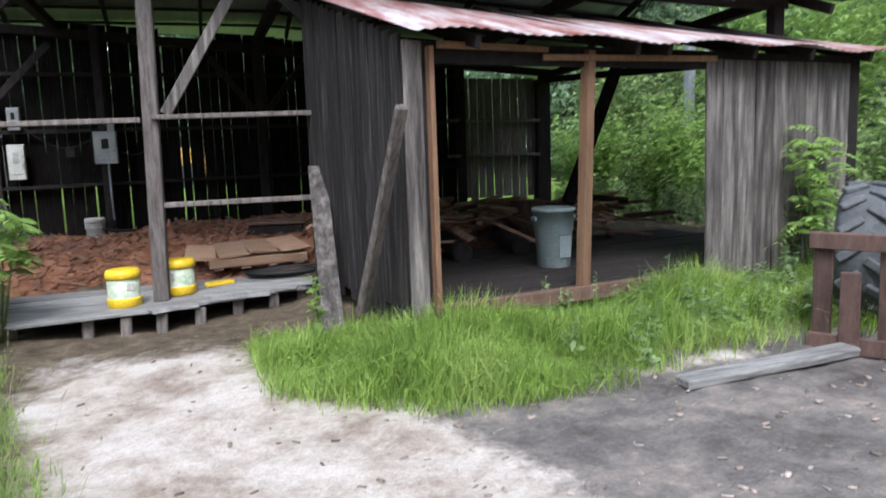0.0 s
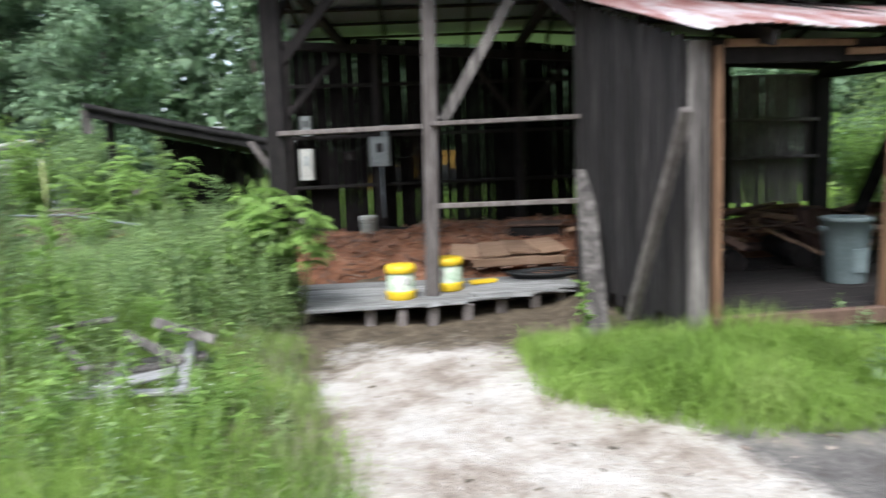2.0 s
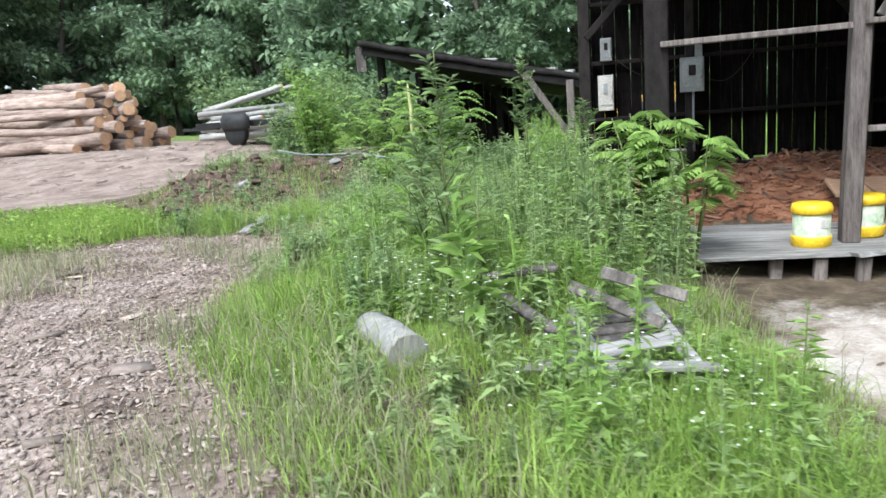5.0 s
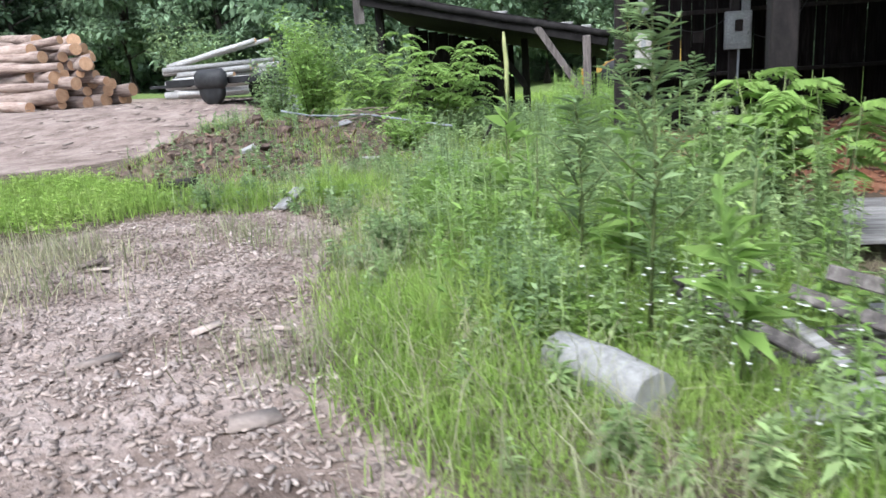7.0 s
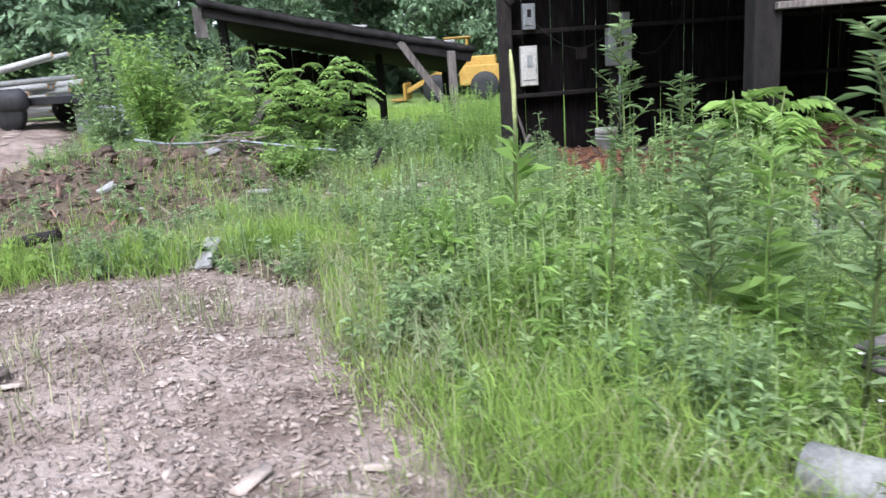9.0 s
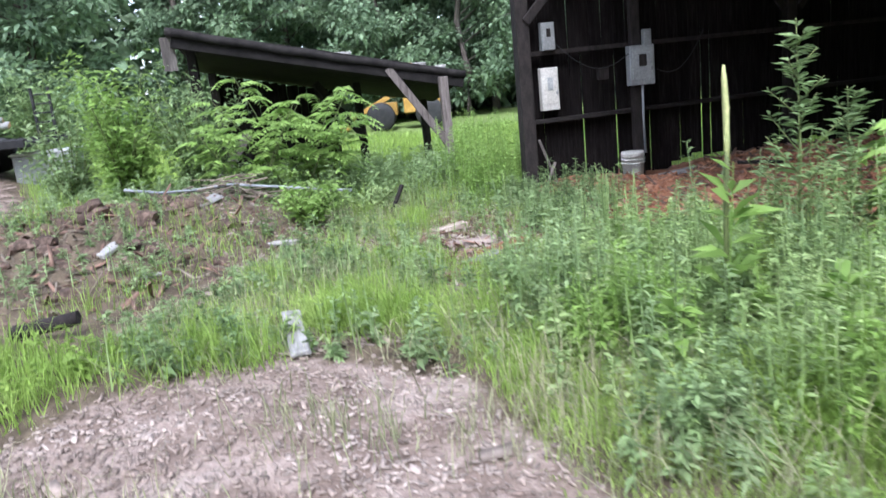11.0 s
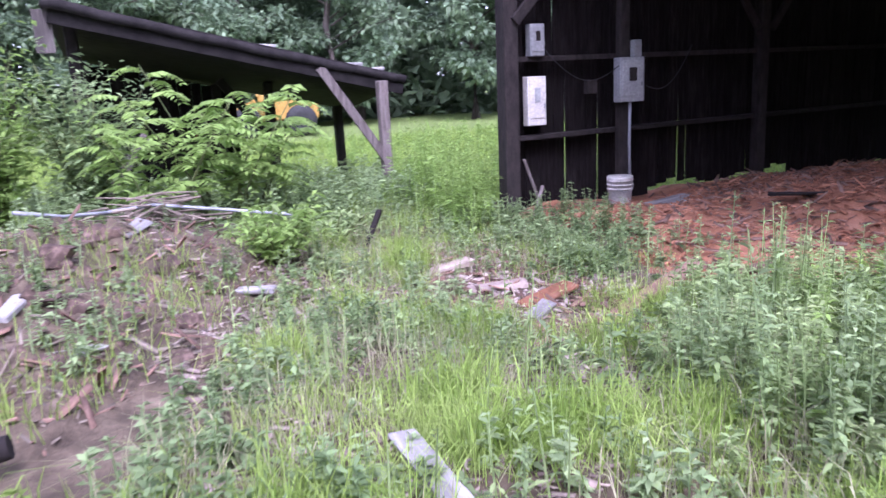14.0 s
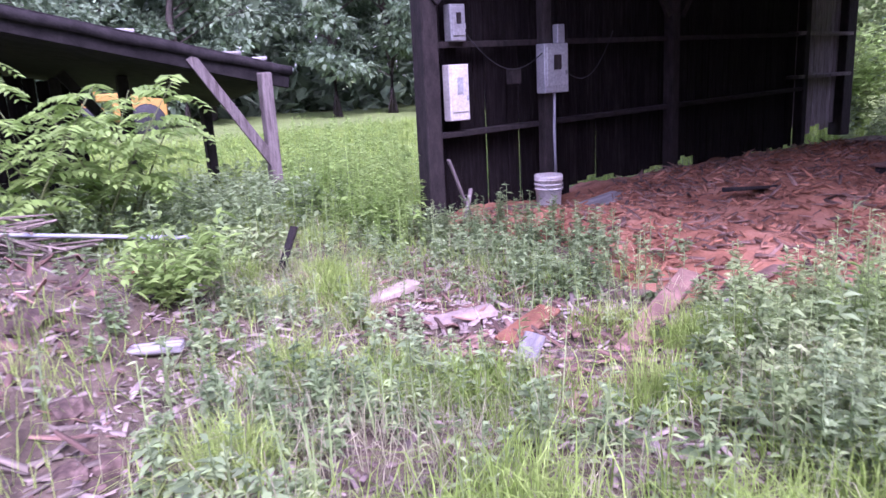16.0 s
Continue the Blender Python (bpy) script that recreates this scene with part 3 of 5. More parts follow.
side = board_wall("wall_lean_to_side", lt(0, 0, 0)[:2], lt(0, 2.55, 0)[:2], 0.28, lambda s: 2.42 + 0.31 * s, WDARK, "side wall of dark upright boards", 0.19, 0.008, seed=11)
front_r = board_wall("wall_lean_to_front", lt(3.0, 0.0, 0)[:2], lt(5.15, 0.0, 0)[:2], 0.3, 2.36, GREY, "front wall of silvery upright boards with dark stained tops", 0.22, 0.008, seed=12)
lean_frame = thing("lean_to_frame", pose(0, 0, 0), "lean-to frame of old posts and new sawn timber", "lean-to frame", kind="structure")
beam("corner_board", lt(-0.02, -0.04, 0.3), lt(-0.02, -0.04, 2.42), 0.15, 0.03, GREY, lean_frame, roll=9)
beam("corner_post", lt(0.08, 0.06, 0.25), lt(0.08, 0.06, 2.4), 0.12, 0.12, DARKX, lean_frame)
beam("door_stud", lt(0.13, -0.03, 0.42), lt(0.13, -0.03, 2.38), 0.045, 0.09, FRESH, lean_frame, roll=9, label="new orange sawn stud")
beam("door_post", lt(1.56, 0.0, 0.38), lt(1.64, 0.0, 2.4), 0.09, 0.09, FRESH, lean_frame, roll=9, label="new orange sawn post")
beam("header", lt(0.0, 0.03, 2.34), lt(5.2, 0.03, 2.36), 0.07, 0.16, DARKX, lean_frame, roll=0)
beam("nailer", lt(0.2, -0.035, 2.40), lt(1.2, -0.035, 2.39), 0.04, 0.05, FRESH, lean_frame)
beam("nailer", lt(1.15, -0.035, 2.33), lt(3.1, -0.035, 2.36), 0.03, 0.05, FRESH, lean_frame)
for s in (0.45, 2.0, 2.35, 3.4, 4.2, 5.1):
    beam("rafter_tail", lt(s, -0.22, 2.40), lt(s, 2.5, 3.16), 0.05, 0.11, DARKX, lean_frame)
beam("end_post", lt(5.15, 0.05, 0.2), lt(5.15, 0.05, 2.4), 0.14, 0.14, DARKX, lean_frame)
beam("sill", lt(0.1, -0.03, 0.37), lt(2.6, -0.03, 0.35), 0.1, 0.12, RUBBLE, lean_frame)
lean_floor = thing("floor_lean_to", pose(0, 0, 0), "dark board floor of the lean-to", "floor", kind="structure")
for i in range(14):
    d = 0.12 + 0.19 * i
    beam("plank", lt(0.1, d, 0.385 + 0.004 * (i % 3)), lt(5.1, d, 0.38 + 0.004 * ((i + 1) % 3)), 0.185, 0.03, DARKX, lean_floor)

v, q, n = [], [], 120
for i in range(n + 1):
    s = -0.12 + 6.1 * i / n
    wav = 0.007 * math.cos(i * math.pi) + 0.02 * math.sin(s * 2.3) * 0.6
    for d, z in ((-0.28, 2.47), (1.1, 2.86), (2.45, 3.25)):
        v.append(lt(s, d, z + wav - 0.035 * s * (d > 0) * (d / 2.45) + (0.02 * math.sin(s * 5) if d < 0 else 0)))
for i in range(n):
    for k in (0, 1):
        q.append((3 * i + k, 3 * i + 3 + k, 3 * i + 4 + k, 3 * i + 1 + k))
tin = sheet("lean_to_roof", v, q, TIN, "corrugated tin lean-to roof streaked with red rust", "roof", "structure")
mod = tin.modifiers.new("thickness", "SOLIDIFY")
mod.thickness = 0.008

# ---- things about the barn ----
def bucket(m, label, group):
    b = thing("yellow_bucket", m, label, "bucket", group)
    bm = bmesh.new()
    lathe(bm, [(0.135, 0.0), (0.15, 0.012), (0.152, 0.10), (0.147, 0.105), (0.15, 0.29)], 28)
    part("body", bm, LABEL, b, "printed grey green label", True)
    bm = bmesh.new()
    lathe(bm, [(0.142, 0.002), (0.157, 0.012), (0.16, 0.085), (0.158, 0.1), (0.148, 0.1)], 28)
    part("base_band", bm, YELLOW, b, "yellow lower band", True)
    bm = bmesh.new()
    lathe(bm, [(0.152, 0.285), (0.163, 0.29), (0.163, 0.335), (0.158, 0.345), (0.15, 0.365), (0.14, 0.37)], 28)
    part("lid", bm, YELLOW, b, "yellow screw lid", True)
    bm = bmesh.new()
    add_box(bm, (0.07, 0.006, 0.075), pose(0.02, -0.149, 0.21), 0.002)
    part("label_panel", bm, WHITE, b, "pale label panel")
    return b


bucket(pose(-0.63, 7.82, 0.21, 0, 0, 20), "plastic bucket with yellow lid and base beside the post", "yellow buckets")
bucket(pose(-0.12, 8.22, 0.215, 0, 0, -40), "plastic bucket with yellow lid behind the post", "yellow buckets")

white_bucket = thing("white_bucket", pose(-1.47, 13.2, 0.34), "dirty white plastic bucket against the back wall", "bucket")
bm = bmesh.new()
lathe(bm, [(0.125, 0), (0.13, 0.01), (0.15, 0.3), (0.155, 0.3), (0.156, 0.34), (0.15, 0.36), (0.14, 0.35)], 24)
part("body", bm, WHITE, white_bucket, smooth=True)
for z in (0.2, 0.25, 0.3):
    bm = bmesh.new()
    lathe(bm, [(0.14, z), (0.158, z + 0.005), (0.158, z + 0.015), (0.14, z + 0.02)], 24)
    part("rib", bm, WHITE, white_bucket, smooth=True)
bm = bmesh.new()
add_rod(bm, [(0.155 * math.cos(a), -0.02 - 0.13 * abs(math.sin(a)), 0.3 - 0.12 * math.sin(a)) for a in np.linspace(0, math.pi, 12)], 0.004, 6)
part("handle", bm, STEEL, white_bucket)


def wall_box(name, x, z, w, h, d, material, label, category, door=True):
    b = thing(name, pose(x, 13.44 - d / 2, z), label, category)
    bm = bmesh.new()
    add_box(bm, (w, d, h), pose(0, 0, h / 2), 0.008)
    part("case", bm, material, b)
    if door:
        bm = bmesh.new()
        add_box(bm, (w * 0.84, 0.014, h * 0.78), pose(0, -d / 2 - 0.005, h * 0.54), 0.004)
        part("door", bm, material, b)
        bm = bmesh.new()
        add_box(bm, (w * 0.3, 0.012, h * 0.3), pose(0.0, -d / 2 - 0.016, h * 0.62), 0.003)
        part("breaker_window", bm, STEEL if material is WHITE else DARKX, b)
        bm = bmesh.new()
        add_box(bm, (0.02, 0.02, 0.05), pose(w * 0.36, -d / 2 - 0.018, h * 0.4), 0.003)
        part("latch", bm, STEEL, b)
    return b


wall_box("fuse_box", -2.52, 1.36, 0.24, 0.55, 0.12, WHITE, "white enamel fuse box on the back wall", "fuse box")
wall_box("meter_box", -2.50, 2.13, 0.18, 0.35, 0.12, STEEL, "small grey meter box above the fuse box", "meter box")
panel = wall_box("breaker_panel", -1.22, 1.56, 0.35, 0.52, 0.14, STEEL, "grey steel breaker panel with a conduit below", "breaker panel")
bm = bmesh.new()
add_rod(bm, [(0.02, 0, 0), (0.02, 0.01, -0.45), (0.03, 0.01, -0.92)], 0.017, 8)
part("conduit", bm, PIPE, panel, smooth=True)
bm = bmesh.new()
add_box(bm, (0.11, 0.09, 0.2), pose(0.1, 0, 0.62), 0.01)
part("weatherhead", bm, STEEL, panel)
wall_box("junction_box", -1.75, 1.68, 0.14, 0.16, 0.09, DARKX, "small dark junction box on the back wall", "junction box", False)
cable = thing("cable", pose(0, 0, 0), "thin dark cable sagging along the back wall", "cable")
bm = bmesh.new()
add_rod(bm, [(-2.4 + 1.1 * t, 13.34, 2.2 - 0.5 * t + 0.35 * t * t - 0.2 * math.sin(math.pi * t)) for t in np.linspace(0, 1, 14)], 0.006, 5)
part("wire", bm, RUBBER, cable)
bm = bmesh.new()
add_rod(bm, [(-1.0 + 0.7 * t, 13.34, 1.75 + 0.45 * t * t - 0.12 * math.sin(math.pi * t)) for t in np.linspace(0, 1, 12)], 0.006, 5)
part("wire", bm, RUBBER, cable)

pallet = thing("pallet", pose(0.65, 9.75, 0.25, 0, 0, 6), "pallet of tan boards lying on the deck", "pallet")
for i in range(4):
    bm = bmesh.new()
    add_box(bm, (0.36, 0.62 + 0.06 * (i % 2), 0.03), pose(-0.55 + 0.36 * i, -0.05 * (i % 2), 0.2 + 0.012 * i, 8, 4 * (-1) ** i, 5 * i - 8), 0.005, 0.008)
    part("top_board", bm, TAN, pallet)
for y in (-0.35, 0.0, 0.35):
    bm = bmesh.new()
    add_box(bm, (1.2, 0.09, 0.1), pose(0.1, y, 0.09), 0.006, 0.004)
    part("stringer", bm, TAN, pallet)
for i in range(4):
    bm = bmesh.new()
    add_box(bm, (0.12, 0.8, 0.025), pose(-0.4 + 0.33 * i, 0, 0.02), 0.004, 0.004)
    part("bottom_board", bm, RUBBLE, pallet)
crate = thing("wooden_chest", pose(1.15, 10.6, 0.35, 0, 0, -10), "dark low wooden chest behind the pallet", "chest")
bm = bmesh.new()
add_box(bm, (0.7, 0.5, 0.32), pose(0, 0, 0.16), 0.01, 0.01)
part("body", bm, DARKX, crate)
bm = bmesh.new()
add_box(bm, (0.76, 0.56, 0.035), pose(0, 0, 0.345), 0.008, 0.006)
part("lid", bm, RUBBLE, crate)

tool = thing("yellow_wedge", pose(0.28, 8.58, 0.215, 0, 0, 25), "flat yellow plastic tray lying on the deck", "tray")
bm = bmesh.new()
add_box(bm, (0.32, 0.12, 0.035), pose(0, 0, 0.0175), 0.012, 0.01)
part("shell", bm, YELLOW, tool)
hose = thing("hose_coil", pose(0.92, 8.78, 0.215), "loose coil of black hose on the deck", "hose")
bm = bmesh.new()
hr = random.Random(4)
for k in range(5):
    r0 = 0.2 + 0.05 * k
    add_rod(bm, [(r0 * 1.3 * math.cos(a) + 0.04 * k, r0 * 0.6 * math.sin(a), 0.014 + 0.016 * k + 0.006 * math.sin(3 * a + k)) for a in np.linspace(0.2, 6.4, 30)], 0.012, 6)
part("tube", bm, RUBBER, hose, smooth=True)

plank_lean = thing("leaning_board", pose(0, 0, 0), "pale weathered board leaning on the lean-to wall", "board")
beam("board", (1.15, 6.45, 0.02), (1.30, 7.75, 1.50), 0.17, 0.035, GREY, plank_lean, roll=0, bevel=0.01, wob=0.02)
pole_lean = thing("leaning_timber", pose(0, 0, 0), "rough brown slab of wood leaning on the wall", "timber")
beam("timber", (1.36, 6.1, 0.3), (1.56, 5.36, 1.95), 0.11, 0.06, POSTW, pole_lean, roll=20, bevel=0.012, wob=0.02)

can = thing("trash_can", pose(3.5, 6.82, 0.40), "tapered grey plastic trash can on the lean-to floor", "trash can")
bm = bmesh.new()
lathe(bm, [(0.155, 0.0), (0.165, 0.015), (0.19, 0.36), (0.198, 0.37), (0.205, 0.56), (0.215, 0.56), (0.22, 0.6), (0.205, 0.605), (0.195, 0.56), (0.15, 0.03)], 28)
part("body", bm, CANM, can, smooth=True)
for sx in (-1, 1):
    bm = bmesh.new()
    add_box(bm, (0.03, 0.1, 0.045), pose(sx * 0.215, 0, 0.5), 0.008)
    part("grip", bm, CANM, can)
bm = bmesh.new()
add_box(bm, (0.13, 0.012, 0.22), pose(0.03, -0.192, 0.22, 4), 0.004)
part("panel_relief", bm, CANM, can)

# junk timber heaped in the lean-to
pile = thing("board_pile", pose(0, 0, 0), "heap of broken brown boards in the lean-to", "board pile")
pr = random.Random(21)
for i in range(95):
    s, d = pr.uniform(0.6, 5.0), pr.uniform(2.4, 4.6)
    h = 0.42 + 0.52 * pr.random() ** 0.7 * (1 - abs(d - 3.4) / 2.4) + (0.1 if s < 2.2 else 0)
    x, y, _ = lt(s, d, 0)
    a, ln, t = pr.uniform(0, math.pi), pr.uniform(0.5, 1.5), pr.uniform(-0.12, 0.12)
    dx, dy = math.cos(a) * ln / 2, math.sin(a) * ln / 2
    beam("board", (x - dx, y - dy, h - t), (x + dx, y + dy, h + t), pr.uniform(0.07, 0.16), pr.uniform(0.02, 0.05), RUBBLE if i % 2 else TAN, pile, roll=pr.uniform(-30, 30), wob=0.01)
for k in range(3):
    bm = bmesh.new()
    x, y, _ = lt(0.7 + 0.75 * k, 2.0, 0)
    add_rod(bm, [(x, y - 0.1, 0.50), (x + 0.15, y + 1.0, 0.52)], 0.11, 10)
    part("log", bm, DARKX, pile)
bench = thing("old_engine", pose(*lt(2.95, 2.9, 0.38)), "rusty dark machine block beside the wall", "machine")
for w, d, h, x, z in ((0.5, 0.4, 0.3, 0, 0.15), (0.3, 0.3, 0.25, 0.05, 0.42), (0.7, 0.1, 0.1, -0.4, 0.1)):
    bm = bmesh.new()
    add_box(bm, (w, d, h), pose(x, 0, z), 0.03, 0.01)
    part("block", bm, BROWN, bench)

# brown pallet on edge and the beam before it
gate = thing("fork_carriage", pose(4.52, 4.50, 0.0, 0, 0, -62), "rusty brown steel fork carriage of the parked loader", "fork carriage")
for nm, w, h, x, z, y in (("top_rail", 1.5, 0.13, 0.72, 0.85, -0.03), ("bottom_rail", 1.5, 0.13, 0.72, 0.075, -0.03), ("board", 0.14, 0.9, 0.06, 0.46, 0.02), ("board", 0.14, 0.62, 0.27, 0.32, -0.05), ("board", 0.15, 0.9, 0.52, 0.46, 0.02), ("board", 0.14, 0.9, 0.86, 0.46, 0.02), ("board", 0.14, 0.9, 1.2, 0.46, 0.02), ("board", 0.14, 0.9, 1.44, 0.46, 0.02)):
    bm = bmesh.new()
    add_box(bm, (w, 0.035, h), pose(x, y, z), 0.006, 0.005)
    part(nm, bm, BROWN, gate)
for sx in (0.2, 1.2):
    bm = bmesh.new()
    add_box(bm, (0.09, 0.5, 0.08), pose(sx, 0.2, 0.04), 0.01)
    part("foot", bm, BROWN, gate)
ground_beam = thing("fork_tine", pose(0, 0, 0), "long flat brown steel fork lying on the ground", "fork")
beam("blade", (3.05, 4.1, 0.045), (4.62, 4.22, 0.06), 0.16, 0.07, GREYX, ground_beam, roll=0, bevel=0.012, wob=0.012)
machine = thing("parked_loader", pose(5.45, 4.85, 0.05, 0, 0, 38), "front of a parked yellow loader with a large grey tyre", "loader")
bm = bmesh.new()
lathe(bm, [(0.24, -0.2), (0.47, -0.22), (0.54, -0.17), (0.56, 0.0), (0.54, 0.17), (0.47, 0.22), (0.24, 0.2)], 36, pose(0, 0, 0.6, 90))
tyre = part("tyre", bm, TYRE, machine, "worn grey rubber tyre", True)
for k in range(16):
    for sd in (-1, 1):
        bm = bmesh.new()
        add_box(bm, (0.07, 0.2, 0.05), pose(0, 0, 0.6) @ Matrix.Rotation(2 * math.pi * (k + 0.25 * sd) / 16, 4, "Y") @ pose(0, sd * 0.1, 0.56, 0, 0, sd * 35), 0.01)
        part("lug", bm, TYRE, tyre)
bm = bmesh.new()
lathe(bm, [(0.06, -0.13), (0.245, -0.16), (0.245, 0.16), (0.06, 0.13)], 20, pose(0, 0, 0.6, 90))
part("rim", bm, LOADER, machine, "yellow wheel rim", True)
beam("lift_arm", (0.25, -0.55, 0.95), (-0.45, -0.85, 0.3), 0.1, 0.2, LOADER, machine)
beam("axle", (0, 0.1, 0.6), (0, -1.3, 0.6), 0.2, 0.2, LOADER, machine)
lamp_post = thing("pale_post", pose(11.2, 15.0, 0), "pale weathered post standing in the bushes", "post")
beam("post", (0, 0, -0.2), (0.05, 0, 4.2), 0.2, 0.2, PIPE, lamp_post, bevel=0.02)

# ---- low shed with a mono-pitch roof ----
shed = thing("pole_shed", pose(0, 0, 0), "low open pole shed with a black felted roof", "shed", kind="structure")


def sz(x):
    return 3.0 + (x + 7.4) * (2.0 - 3.0) / 4.4


v, q = [], []
for i in range(25):
    x = -7.55 + 4.65 * i / 24
    for j in range(2):
        v.append((x, 15.85 + 3.8 * j + (0.6 if j == 0 else 0) * (x + 7.4) / 4.5, sz(x) - 0.42 * j + 0.008 * math.sin(i * 1.3) + 0.05 - 0.03 * math.sin(math.pi * i / 24)))
for i in range(24):
    q.append((2 * i, 2 * i + 2, 2 * i + 3, 2 * i + 1))
ob = sheet("felt_roof", v, q, FELT, kind="", parent=shed)
mod = ob.modifiers.new("thickness", "SOLIDIFY")
mod.thickness = 0.11
mod.offset = -1
for x, y, z in ((-3.32, 16.35, 0.1), (-4.62, 18.2, 0.1), (-7.3, 16.5, 0.2), (-3.2, 19.3, 0.1), (-7.3, 19.3, 0.1), (-5.3, 19.3, 0.1)):
    beam("post", (x, y, z), (x - 0.02, y, sz(x) - 0.1 - 0.42 * max(0.0, y - 16.3) / 3.4), 0.15, 0.15, DARKX if y > 16.4 else POSTW, shed, bevel=0.012)
beam("brace", (-4.25, 16.3, sz(-4.25) - 0.1), (-3.34, 16.3, 0.82), 0.05, 0.13, POSTW, shed)
beam("brace", (-6.6, 16.3, 1.4), (-7.3, 16.1, 0.5), 0.05, 0.13, POSTW, shed)
beam("brace", (-4.6, 18.1, 1.0), (-5.4, 18.1, 2.1), 0.05, 0.13, DARKX, shed)
beam("fascia", (-7.5, 15.95, sz(-7.5) - 0.1), (-2.95, 16.5, sz(-2.95) - 0.1), 0.07, 0.28, FELT, shed)
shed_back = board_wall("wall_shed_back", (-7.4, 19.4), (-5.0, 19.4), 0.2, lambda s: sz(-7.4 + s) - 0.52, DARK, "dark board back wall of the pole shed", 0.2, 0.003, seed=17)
sheet_grey = thing("tin_scrap", pose(-7.58, 16.0, 2.45, 0, 0, 10), "grey tin sheet nailed to the shed end", "tin sheet")
bm = bmesh.new()
add_box(bm, (0.2, 0.02, 0.5), pose(0, 0, 0.25), 0.002)
part("sheet", bm, GREY, sheet_grey)
for x, w in ((-4.95, 0.3), (-3.7, 0.24), (-3.35, 0.2)):
    stone = thing("roof_stone", pose(x, 16.5, sz(x) + 0.02), "pale scrap weight lying on the felt roof", "scrap", "scraps on the shed roof")
    bm = bmesh.new()
    add_box(bm, (w, 0.2, 0.06), pose(0, 0, 0.03), 0.015, 0.012)
    part("block", bm, STUB, stone)

# ---- yard beyond ----
def log(name, a, b, r0, r1, material, parent, seed):
    r = random.Random(seed)
    bm = bmesh.new()
    a, b = Vector(a), Vector(b)
    pts = [a.lerp(b, t) + Vector((r.uniform(-1, 1), r.uniform(-1, 1), r.uniform(-1, 1))) * r0 * (0.12 if 0 < t < 1 else 0) for t in (0, 0.25, 0.5, 0.75, 1)]
    add_rod(bm, pts, [r0 + (r1 - r0) * t * (1 + r.uniform(-0.06, 0.06)) for t in (0, 0.25, 0.5, 0.75, 1)], 12)
    me_ob = part(name, bm, material, parent, smooth=True)
    me_ob.data.materials.append(CUT)
    for p in me_ob.data.polygons:
        if len(p.vertices) > 4:
            p.material_index, p.use_smooth = 1, False
    return me_ob


lr = random.Random(9)
log_pile = thing("log_pile", pose(0, 0, 0), "large stack of debarked logs in the yard", "log pile")
n = 0
for row in range(8):
    for c in range(10 - row):
        r0 = lr.uniform(0.13, 0.22)
        a = lr.uniform(0.0, 0.7)
        x = -18.9 - 0.12 * row + lr.uniform(-1.0, 0.9)
        y = 21.4 + 0.42 * c + 0.2 * row + lr.uniform(-0.1, 0.1)
        z = 0.16 + gz_at(-19, 23) + 0.28 * row + lr.uniform(-0.05, 0.05)
        n += 1
        ln = lr.uniform(5.0, 7.5)
        log("log", (x, y, z), (x - ln * math.cos(a), y + ln * math.sin(a), max(gz_at(-22, 24) + 0.15, z + lr.uniform(-0.8, 0.6))), r0, r0 * 0.75, LOGM, log_pile, n)
slab_pile = thing("lumber_stack", pose(0, 0, 0), "stack of pale slab wood and poles", "lumber stack")
for i in range(26):
    y, z = 23.6 + lr.uniform(0, 1.2), gz_at(-15, 24) + 0.15 + 0.042 * i
    log("pole", (-16.4 + lr.uniform(-0.4, 0.5), y, z + lr.uniform(-0.05, 0.05)), (-13.4 + lr.uniform(-0.5, 0.6), y + lr.uniform(-0.4, 0.4), z + lr.uniform(-0.02, 0.12) + (0.5 if i > 22 else 0)), 0.09, 0.07, STUB, slab_pile, 100 + i)
trailer = thing("flat_trailer", pose(-12.2, 20.0, gz_at(-12.2, 20), 0, 0, -12), "low dark flat trailer with a rounded mudguard", "trailer")
for nm, size, at, m in (("bed", (3.2, 1.6, 0.1), (0, 0, 0.55), RUBBER), ("side_rail", (3.2, 0.06, 0.16), (0, -0.8, 0.58), RUBBER), ("side_rail", (3.2, 0.06, 0.16), (0, 0.8, 0.58), RUBBER), ("drawbar", (1.4, 0.1, 0.08), (-2.2, 0, 0.5), RUBBER)):
    bm = bmesh.new()
    add_box(bm, size, pose(*at), 0.012)
    part(nm, bm, m, trailer)
bm = bmesh.new()
add_box(bm, (0.95, 0.34, 0.5), pose(0, -1.0, 0.62), 0.13)
part("mudguard", bm, RUBBER, trailer, smooth=True)
for y in (-0.98, 0.98):
    bm = bmesh.new()
    lathe(bm, [(0.14, -0.1), (0.33, -0.1), (0.36, -0.06), (0.36, 0.06), (0.33, 0.1), (0.14, 0.1)], 24, pose(0, y, 0.36, 90))
    wheel = part("tyre", bm, RUBBER, trailer, smooth=True)
    bm = bmesh.new()
    lathe(bm, [(0.04, -0.05), (0.15, -0.06), (0.16, 0.06), (0.04, 0.05)], 18, pose(0, y, 0.36, 90))
    part("rim", bm, STEEL, wheel, smooth=True)
for x in (1.3, 1.65):
    beam("ladder_stile", (x, 0.3, 0.6), (x, 0.3, 1.6), 0.05, 0.05, RUBBER, trailer)
for k in range(5):
    beam("rung", (1.3, 0.3, 0.75 + 0.18 * k), (1.65, 0.3, 0.75 + 0.18 * k), 0.03, 0.03, RUBBER, trailer)
toolbox = thing("metal_box", pose(-10.75, 19.9, gz_at(-10.7, 19.9)), "dull grey metal box standing in the weeds", "box")
bm = bmesh.new()
add_box(bm, (1.1, 0.8, 0.62), pose(0, 0, 0.31), 0.02)
part("case", bm, STEEL, toolbox)
bm = bmesh.new()
